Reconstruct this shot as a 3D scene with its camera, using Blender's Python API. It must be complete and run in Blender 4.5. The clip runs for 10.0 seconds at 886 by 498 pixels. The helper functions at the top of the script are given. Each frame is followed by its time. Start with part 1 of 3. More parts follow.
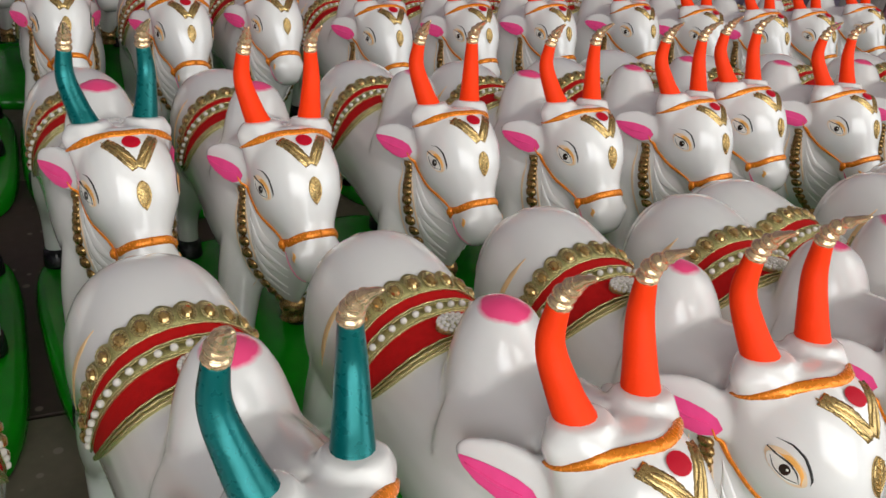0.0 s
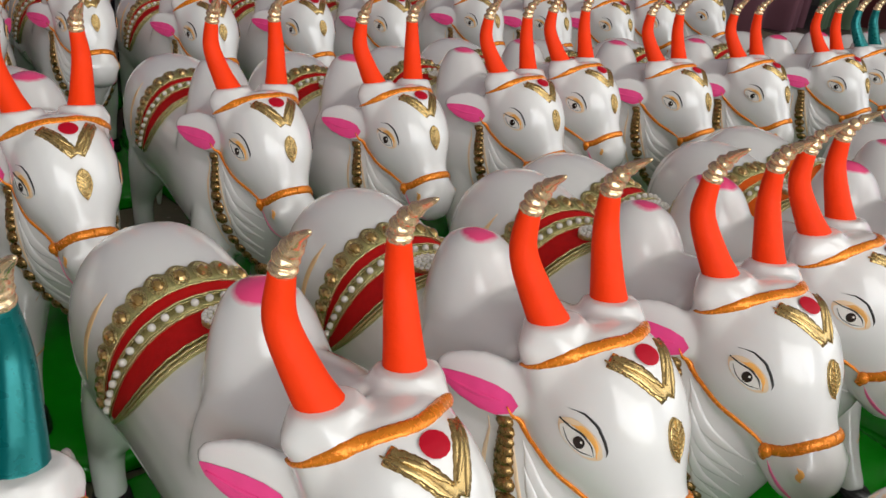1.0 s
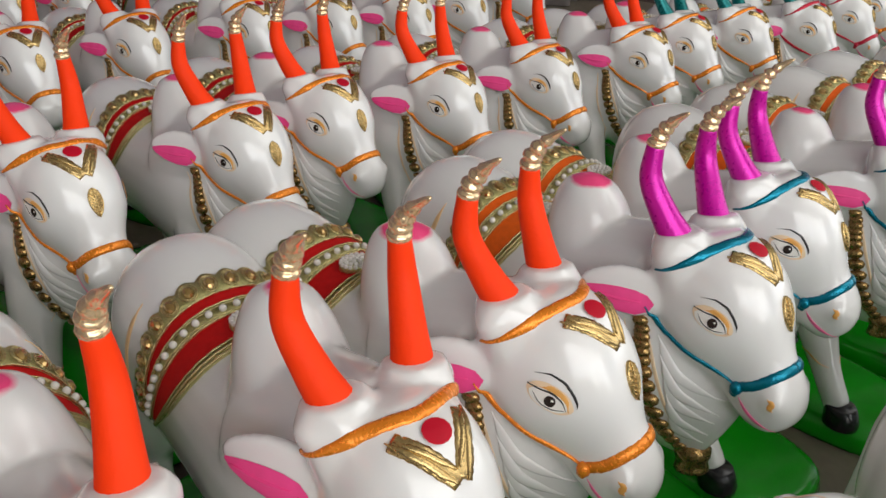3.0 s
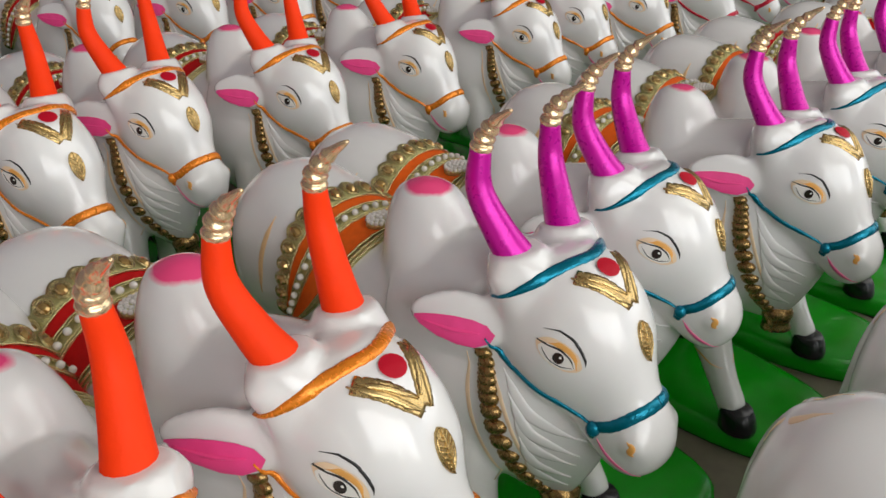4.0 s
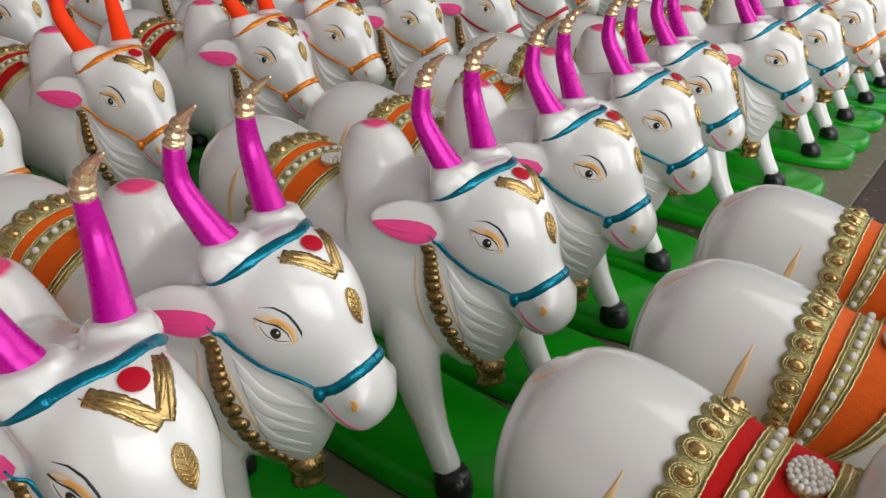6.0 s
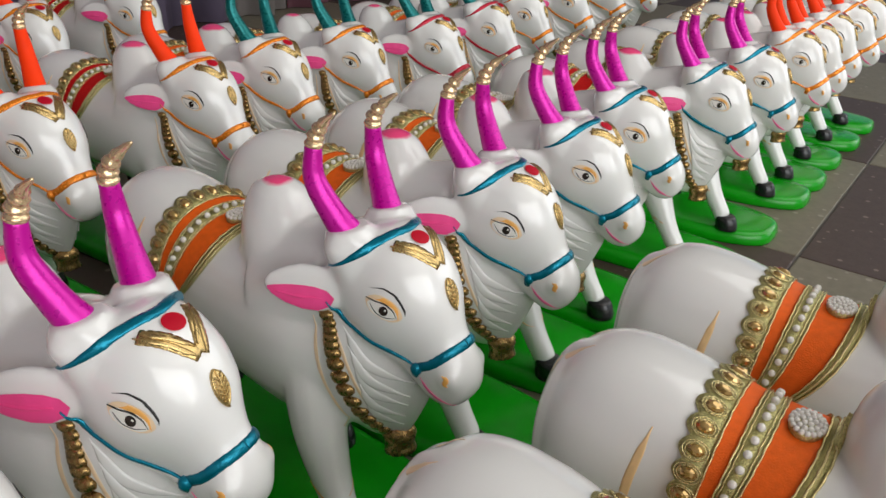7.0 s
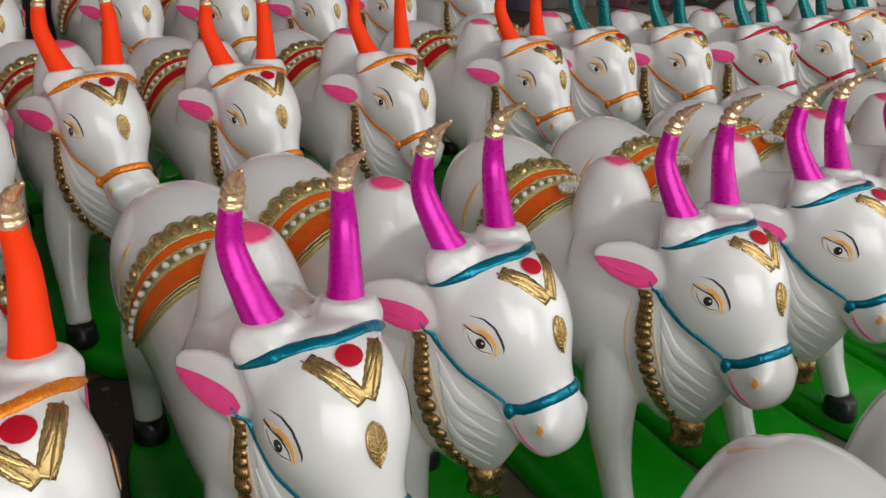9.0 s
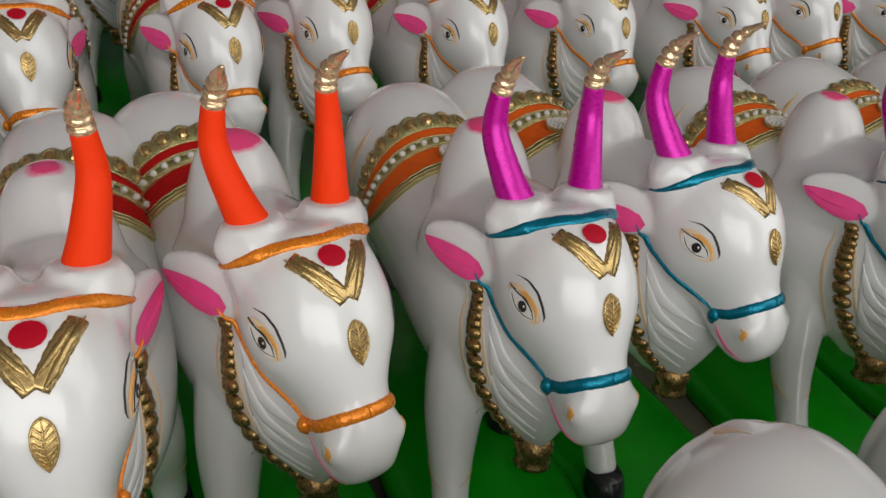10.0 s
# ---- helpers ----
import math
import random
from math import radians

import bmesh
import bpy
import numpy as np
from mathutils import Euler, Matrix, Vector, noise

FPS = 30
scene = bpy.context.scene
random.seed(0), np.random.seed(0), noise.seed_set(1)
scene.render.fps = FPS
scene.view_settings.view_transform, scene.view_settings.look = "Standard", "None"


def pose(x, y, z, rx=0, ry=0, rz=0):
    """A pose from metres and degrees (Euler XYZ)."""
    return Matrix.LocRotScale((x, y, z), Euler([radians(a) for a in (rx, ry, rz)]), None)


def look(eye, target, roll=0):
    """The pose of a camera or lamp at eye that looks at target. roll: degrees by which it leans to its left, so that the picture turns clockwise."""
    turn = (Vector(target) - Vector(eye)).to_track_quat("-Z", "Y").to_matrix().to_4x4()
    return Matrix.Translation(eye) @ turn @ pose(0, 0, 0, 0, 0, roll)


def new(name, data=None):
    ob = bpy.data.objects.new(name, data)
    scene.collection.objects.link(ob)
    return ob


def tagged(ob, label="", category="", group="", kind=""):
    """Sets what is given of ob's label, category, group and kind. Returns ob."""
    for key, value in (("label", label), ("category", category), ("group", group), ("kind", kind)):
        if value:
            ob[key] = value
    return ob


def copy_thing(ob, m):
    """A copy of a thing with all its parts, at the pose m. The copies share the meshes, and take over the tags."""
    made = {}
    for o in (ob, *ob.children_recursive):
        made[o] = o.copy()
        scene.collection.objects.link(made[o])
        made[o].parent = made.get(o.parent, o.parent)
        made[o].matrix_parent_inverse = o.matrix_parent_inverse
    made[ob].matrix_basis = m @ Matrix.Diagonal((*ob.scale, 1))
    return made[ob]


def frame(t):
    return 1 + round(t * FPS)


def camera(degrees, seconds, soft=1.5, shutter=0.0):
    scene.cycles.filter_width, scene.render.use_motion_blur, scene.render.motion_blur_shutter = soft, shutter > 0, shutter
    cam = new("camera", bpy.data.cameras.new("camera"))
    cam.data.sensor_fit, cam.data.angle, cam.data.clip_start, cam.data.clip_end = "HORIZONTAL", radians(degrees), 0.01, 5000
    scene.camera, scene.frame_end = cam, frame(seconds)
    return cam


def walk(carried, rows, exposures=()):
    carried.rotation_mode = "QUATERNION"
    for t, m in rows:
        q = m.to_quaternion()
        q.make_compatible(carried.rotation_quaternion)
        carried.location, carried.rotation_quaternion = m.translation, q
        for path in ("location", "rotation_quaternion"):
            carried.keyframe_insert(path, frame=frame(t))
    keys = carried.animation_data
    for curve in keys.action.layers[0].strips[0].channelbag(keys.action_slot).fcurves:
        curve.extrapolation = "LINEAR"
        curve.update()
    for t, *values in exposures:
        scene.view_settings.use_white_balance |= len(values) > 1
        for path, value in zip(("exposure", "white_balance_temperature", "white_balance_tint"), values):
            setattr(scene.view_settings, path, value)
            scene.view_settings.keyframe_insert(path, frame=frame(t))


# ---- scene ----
cam = camera(58.5, 10.0)
PATH = [
    (0, (0.455, 0.323, 0.587), (0.331, 2.077, -0.366), 7.5),
    (0.5, (0.494, 0.344, 0.559), (0.501, 2.123, -0.356), 7.5),
    (1, (0.544, 0.371, 0.543), (0.658, 2.16, -0.345), 7.0),
    (1.5, (0.597, 0.405, 0.539), (0.772, 2.191, -0.345), 5.9),
    (2, (0.644, 0.428, 0.539), (0.857, 2.206, -0.352), 4.8),
    (2.5, (0.713, 0.472, 0.55), (0.966, 2.244, -0.341), 3.6),
    (2.7, (0.734, 0.491, 0.553), (1.004, 2.261, -0.34), 3.0),
    (3.8, (0.85, 0.602, 0.544), (1.258, 2.313, -0.406), 0.9),
    (4, (0.871, 0.61, 0.54), (1.311, 2.31, -0.417), 1.1),
    (4.5, (0.93, 0.626, 0.533), (1.449, 2.297, -0.436), 1.9),
    (5, (0.987, 0.635, 0.536), (1.583, 2.276, -0.439), 2.7),
    (5.5, (1.036, 0.639, 0.537), (1.689, 2.263, -0.431), 2.7),
    (6, (1.083, 0.645, 0.549), (1.779, 2.263, -0.399), 2.5),
    (6.2, (1.099, 0.646, 0.552), (1.814, 2.262, -0.386), 2.4),
    (7.3, (1.17, 0.669, 0.565), (1.908, 2.315, -0.299), 2.9),
    (7.5, (1.163, 0.673, 0.564), (1.866, 2.344, -0.281), 3.1),
    (8, (1.136, 0.666, 0.571), (1.695, 2.404, -0.244), 3.9),
    (8.5, (1.11, 0.65, 0.569), (1.46, 2.434, -0.264), 4.4),
    (9, (1.084, 0.632, 0.558), (1.233, 2.397, -0.37), 5.3),
    (9.5, (1.048, 0.601, 0.549), (1.027, 2.323, -0.469), 6.0),
    (10, (1.017, 0.565, 0.544), (0.864, 2.249, -0.525), 6.2),
]
LIFT = 0.0144
walk(cam, [(t, pose(0, 0, LIFT) @ look(eye, target, roll)) for t, eye, target, roll in PATH], exposures=[(0, 0.17), (1, 0.03), (2.5, -0.03), (5.5, -0.03), (7.5, -0.02), (9, -0.14), (10, -0.36)])

# ---------------------------------------------------------------- light
world = bpy.data.worlds.new("sky")
scene.world = world
world.use_nodes = True
wn, wl = world.node_tree.nodes, world.node_tree.links
sky = wn.new("ShaderNodeTexSky")
sky.sky_type = "NISHITA"
sky.sun_disc = False
sky.sun_elevation = radians(48)
sky.sun_rotation = radians(150)
wl.new(sky.outputs[0], wn["Background"].inputs[0])
wn["Background"].inputs[1].default_value = 0.09

sun = new("sun", bpy.data.lights.new("sun", "SUN"))
sun.data.energy, sun.data.angle, sun.data.color = 2.0, radians(0.6), (1.0, 0.95, 0.88)
sun.matrix_world = look((3, -6, 8), (0, 0, 0))


def area(name, eye, target, w, h, watts, color):
    ob = new(name, bpy.data.lights.new(name, "AREA"))
    ob.data.shape, ob.data.size, ob.data.size_y = "RECTANGLE", w, h
    ob.data.energy, ob.data.color = watts, color
    ob.matrix_world = look(eye, target)
    return ob


# unseen lamps: shop front daylight is inferred, side and overhead light added for brightness
area("shopfront_daylight", (1.9, -2.4, 1.6), (1.4, 1.0, 0.2), 4.6, 2.4, 118, (1.0, 0.985, 0.95))
# there is no bay here; this lamp brightens the statues from the east
area("added_east_light", (6.0, 1.2, 1.8), (1.2, 1.3, 0.2), 3.6, 2.4, 50, (1.0, 0.98, 0.95))
# the ceiling has no opening; this lamp is added under it, over the rows
area("added_overhead_light", (3.7, 0.6, 2.98), (3.7, 0.6, 0.0), 3.0, 2.6, 46, (1.0, 0.99, 0.96))

# ---------------------------------------------------------------- materials


def material(name, color, rough=0.5, metal=0.0, vary=0.06, scale=30.0, bump=0.0, bump_scale=200.0, coat=0.0, random_tone=0.0, spec=0.5):
    m = bpy.data.materials.new(name)
    m.use_nodes = True
    nt = m.node_tree
    n, ln = nt.nodes, nt.links
    b = n["Principled BSDF"]
    tc = n.new("ShaderNodeTexCoord")
    nz = n.new("ShaderNodeTexNoise")
    nz.inputs["Scale"].default_value, nz.inputs["Detail"].default_value = scale, 5
    ln.new(tc.outputs["Object"], nz.inputs["Vector"])
    ramp = n.new("ShaderNodeMix")
    ramp.data_type = "RGBA"
    lo = tuple(max(0, c * (1 - vary)) for c in color) + (1,)
    hi = tuple(min(1, c * (1 + vary)) for c in color) + (1,)
    ramp.inputs["A"].default_value, ramp.inputs["B"].default_value = lo, hi
    ln.new(nz.outputs["Fac"], ramp.inputs["Factor"])
    ln.new(ramp.outputs["Result"], b.inputs["Base Color"])
    b.inputs["Roughness"].default_value = rough
    b.inputs["Metallic"].default_value = metal
    b.inputs["Coat Weight"].default_value = coat
    b.inputs["Coat Roughness"].default_value = 0.09
    b.inputs["Specular IOR Level"].default_value = spec
    rr = n.new("ShaderNodeMapRange")
    rr.inputs["To Min"].default_value, rr.inputs["To Max"].default_value = max(0.03, rough - 0.07), min(1, rough + 0.09)
    nz2 = n.new("ShaderNodeTexNoise")
    nz2.inputs["Scale"].default_value, nz2.inputs["Detail"].default_value = scale * 4, 3
    ln.new(tc.outputs["Object"], nz2.inputs["Vector"])
    ln.new(nz2.outputs["Fac"], rr.inputs["Value"])
    ln.new(rr.outputs["Result"], b.inputs["Roughness"])
    if random_tone:
        oi = n.new("ShaderNodeObjectInfo")
        hs = n.new("ShaderNodeHueSaturation")
        mr = n.new("ShaderNodeMapRange")
        mr.inputs["To Min"].default_value, mr.inputs["To Max"].default_value = 1 - random_tone, 1 + random_tone
        ln.new(oi.outputs["Random"], mr.inputs["Value"])
        ln.new(mr.outputs["Result"], hs.inputs["Value"])
        ln.new(ramp.outputs["Result"], hs.inputs["Color"])
        ln.new(hs.outputs["Color"], b.inputs["Base Color"])
    if bump:
        nb = n.new("ShaderNodeTexNoise")
        nb.inputs["Scale"].default_value, nb.inputs["Detail"].default_value = bump_scale, 4
        ln.new(tc.outputs["Object"], nb.inputs["Vector"])
        bp = n.new("ShaderNodeBump")
        bp.inputs["Strength"].default_value, bp.inputs["Distance"].default_value = bump, 0.001
        ln.new(nb.outputs["Fac"], bp.inputs["Height"])
        ln.new(bp.outputs["Normal"], b.inputs["Normal"])
    return m


def pearl_white():
    """White pearl enamel, airbrushed pink on the tip of the hump, a little grime and yellowing in blotches."""
    m = material("pearl_white_enamel", (0.80, 0.795, 0.780), rough=0.21, vary=0.035, scale=12, bump=0.10, bump_scale=38, coat=0.8, spec=0.5)
    nt = m.node_tree
    n, ln = nt.nodes, nt.links
    b = n["Principled BSDF"]
    base = b.inputs["Base Color"].links[0].from_socket
    tc = n.new("ShaderNodeTexCoord")
    dist = n.new("ShaderNodeVectorMath")
    dist.operation = "DISTANCE"
    dist.inputs[1].default_value = HUMP_TOP
    ln.new(tc.outputs["Object"], dist.inputs[0])
    nz = n.new("ShaderNodeTexNoise")
    nz.inputs["Scale"].default_value, nz.inputs["Detail"].default_value = 90, 3
    ln.new(tc.outputs["Object"], nz.inputs["Vector"])
    oi = n.new("ShaderNodeObjectInfo")
    jit = n.new("ShaderNodeMath")
    jit.operation = "MULTIPLY_ADD"
    jit.inputs[1].default_value, jit.inputs[2].default_value = 0.010, 0.0
    ln.new(oi.outputs["Random"], jit.inputs[0])
    add = n.new("ShaderNodeMath")
    add.operation = "ADD"
    ln.new(dist.outputs["Value"], add.inputs[0])
    ln.new(jit.outputs[0], add.inputs[1])
    wob = n.new("ShaderNodeMath")
    wob.operation = "MULTIPLY_ADD"
    wob.inputs[1].default_value = 0.006
    ln.new(nz.outputs["Fac"], wob.inputs[0])
    ln.new(add.outputs[0], wob.inputs[2])
    mr = n.new("ShaderNodeMapRange")
    mr.inputs["From Min"].default_value, mr.inputs["From Max"].default_value = 0.026, 0.0215
    ln.new(wob.outputs[0], mr.inputs["Value"])
    mix = n.new("ShaderNodeMix")
    mix.data_type = "RGBA"
    mix.inputs["B"].default_value = (0.95, 0.07, 0.24, 1)
    ln.new(mr.outputs["Result"], mix.inputs["Factor"])
    ln.new(base, mix.inputs["A"])
    ln.new(mix.outputs["Result"], b.inputs["Base Color"])
    return m


HUMP_TOP = (-0.001, 0.0, 0.3295)
M_WHITE = pearl_white()
M_GREEN = material("green_base_enamel", (0.003, 0.30, 0.004), rough=0.22, vary=0.3, scale=25, bump=0.25, bump_scale=70, coat=0.1, spec=0.35)
M_BLACK = material("black_hoof_paint", (0.012, 0.012, 0.014), rough=0.22, vary=0.3)
M_ORANGE_HORN = material("fluorescent_orange_paint", (1.0, 0.045, 0.002), rough=0.6, vary=0.1, scale=60, bump=0.55, bump_scale=140, spec=0.2)
M_MAGENTA_HORN = material("magenta_metallic_paint", (0.58, 0.001, 0.34), rough=0.28, metal=0.35, vary=0.06, scale=60, bump=0.3, bump_scale=140)
M_TEAL_HORN = material("teal_metallic_paint", (0.0, 0.145, 0.145), rough=0.28, metal=0.5, vary=0.10, scale=50, bump=0.3, bump_scale=140)
M_ORANGE_STRAP = material("orange_pearl_paint", (1.0, 0.27, 0.02), rough=0.25, metal=0.4, vary=0.2, scale=120, bump=0.6, bump_scale=350)
M_BLUE_STRAP = material("blue_metallic_paint", (0.0, 0.20, 0.30), rough=0.22, metal=0.6, vary=0.3, scale=120, bump=0.6, bump_scale=350)
M_RED_STRAP = material("crimson_pearl_paint", (0.55, 0.01, 0.04), rough=0.32, metal=0.25, vary=0.2, scale=120, bump=0.6, bump_scale=350)
M_GOLD = material("gold_paint", (0.56, 0.40, 0.17), rough=0.25, metal=0.9, vary=0.35, scale=90, bump=0.3, bump_scale=260)
M_BRONZE = material("antique_gold_paint", (0.33, 0.21, 0.08), rough=0.26, metal=0.9, vary=0.35, scale=90, bump=0.5, bump_scale=320)
M_TIP = material("copper_gold_paint", (0.86, 0.63, 0.38), rough=0.20, metal=0.75, vary=0.2, scale=120, bump=0.25, bump_scale=320)
M_PINK = material("pink_ear_paint", (1.0, 0.07, 0.29), rough=0.45, vary=0.18, scale=70, bump=0.2)
M_BINDI = material("crimson_bindi_paint", (0.46, 0.002, 0.018), rough=0.5, vary=0.15, scale=120, bump=0.3, spec=0.2)
M_LINE = material("black_line_paint", (0.015, 0.014, 0.014), rough=0.45, vary=0.3)
M_EYEWHITE_GLINT = material("eye_white_and_glint_paint", (0.85, 0.83, 0.78), rough=0.3, vary=0.03)
M_IRIS = material("dark_iris_paint", (0.022, 0.014, 0.011), rough=0.2, vary=0.3)
M_OCHRE = material("ochre_airbrush_paint", (0.86, 0.42, 0.10), rough=0.45, vary=0.2, scale=90, random_tone=0.12)
M_PEACH = material("peach_airbrush_paint", (0.84, 0.64, 0.42), rough=0.45, vary=0.12, scale=90)
M_STREAK = material("pale_ochre_airbrush_paint", (0.82, 0.56, 0.28), rough=0.45, vary=0.2, scale=120)
M_LIP = material("pink_lip_paint", (0.9, 0.16, 0.36), rough=0.45, vary=0.2)
M_RED_CLOTH = material("red_velvet_cloth", (0.56, 0.008, 0.008), rough=0.75, vary=0.2, scale=200, bump=0.5, bump_scale=900, spec=0.2)
M_ORANGE_CLOTH = material("orange_silk_cloth", (0.86, 0.13, 0.008), rough=0.6, vary=0.18, scale=200, bump=0.5, bump_scale=900, spec=0.25)
M_LACE = material("gold_thread_lace", (0.70, 0.51, 0.22), rough=0.28, metal=0.75, vary=0.85, scale=800, bump=1.0, bump_scale=1000)
M_CORD = material("gold_cord", (0.82, 0.64, 0.32), rough=0.22, metal=0.85, vary=0.4, scale=500, bump=0.9, bump_scale=900)
M_PEARL = material("pearl_bead", (0.82, 0.79, 0.74), rough=0.16, vary=0.04, coat=0.6)
M_GEM = material("amber_rhinestone", (0.52, 0.33, 0.10), rough=0.05, metal=0.7, vary=0.35, scale=160, spec=1.0, coat=1.0)

# ---------------------------------------------------------------- mesh helpers


def ring_tube(bm, rings, mat=0, cap=True):
    """Joins closed rings of points, each the same length, into a tube."""
    rows = [[bm.verts.new(p) for p in ring] for ring in rings]
    k = len(rows[0])
    for a, b in zip(rows, rows[1:]):
        for i in range(k):
            f = bm.faces.new((a[i], a[(i + 1) % k], b[(i + 1) % k], b[i]))
            f.material_index, f.smooth = mat, True
    if cap:
        for row, flip in ((rows[0], True), (rows[-1], False)):
            f = bm.faces.new(row[::-1] if flip else row)
            f.material_index, f.smooth = mat, True
    return rows


def spline(pts, n):
    """Points spaced along a Catmull-Rom curve through pts."""
    pts = [Vector(p) for p in pts]
    ext = [2 * pts[0] - pts[1], *pts, 2 * pts[-1] - pts[-2]]
    out = []
    for i in range(n):
        u = i / (n - 1) * (len(pts) - 1)
        k = min(int(u), len(pts) - 2)
        t = u - k
        a, b, c, d = ext[k:k + 4]
        out.append(0.5 * (2 * b + (c - a) * t + (2 * a - 5 * b + 4 * c - d) * t * t + (3 * b - a - 3 * c + d) * t ** 3))
    return out


def limb(bm, path, radii, mat=0, sides=12, n=None, flat=1.0):
    """A round, tapering limb along a curved path."""
    n = n or len(path) * 4
    pts = spline(path, n)
    rad = spline([(r, 0, 0) for r in radii], n)
    rings = []
    side = None
    for i, p in enumerate(pts):
        t = (pts[min(i + 1, n - 1)] - pts[max(i - 1, 0)]).normalized()
        if side is None:
            side = t.orthogonal().normalized()
        side = (side - t * side.dot(t)).normalized()
        up = t.cross(side)
        r = max(rad[i].x, 0.0004)
        rings.append([p + r * (math.cos(a) * side + flat * math.sin(a) * up) for a in (2 * math.pi * j / sides for j in range(sides))])
    ring_tube(bm, rings, mat)


def ball(bm, c, r, mat=0, seg=10, rings=7, axes=(1, 1, 1), turn=None):
    c = Vector(c)
    turn = turn or Matrix.Identity(3)
    rows = []
    for i in range(1, rings):
        th = math.pi * i / rings
        rows.append([c + turn @ Vector((r * axes[0] * math.sin(th) * math.cos(2 * math.pi * j / seg), r * axes[1] * math.sin(th) * math.sin(2 * math.pi * j / seg), r * axes[2] * math.cos(th))) for j in range(seg)])
    ring_tube(bm, rows, mat)


def mesh_of(bm, name, mats):
    bmesh.ops.recalc_face_normals(bm, faces=bm.faces)
    me = bpy.data.meshes.new(name)
    bm.to_mesh(me)
    bm.free()
    for m in mats:
        me.materials.append(m)
    return me


def part(name, bm, mat, parent, label=""):
    ob = new(name, mesh_of(bm, name, [mat]))
    ob.parent = parent
    return tagged(ob, label)


# ---------------------------------------------------------------- the bull statue
HEAD_TURN = radians(3)
HEAD_AT = Vector((0.148, 0.0, 0.0))


def hp(f, l, z):
    """From the head's own frame (forward, left, up) to the statue's."""
    c, s = math.cos(HEAD_TURN), math.sin(HEAD_TURN)
    l *= 0.915
    return HEAD_AT + Vector((c * f - s * l, s * f + c * l, z))


def warp(p):
    """The statue's final proportions: a little broader, and longer in the leg."""
    z = p.z + 0.0144 if p.z > 0.12 else 0.1344 - (0.12 - p.z) * 1.12
    return Vector((1.05 * p.x, 1.05 * p.y, z))


def interp(table, s):
    ks = [r[0] for r in table]
    return [float(np.interp(s, ks, [r[i] for r in table])) for i in range(1, len(table[0]))]


def ear_axes(sgn):
    """Root, tip and the axes of an ear: along it, out of its hollow, and up across it."""
    root = hp(-0.046, sgn * 0.034, 0.260)
    tip = hp(-0.099, sgn * 0.065, 0.258)
    ax = (tip - root).normalized()
    out = hp(0.55, sgn * 0.72, 0.16) - hp(0, 0, 0)
    out = (out - ax * out.dot(ax)).normalized()
    upv = ax.cross(out)
    return root, tip, ax, out, upv * (1 if upv.z > 0 else -1)


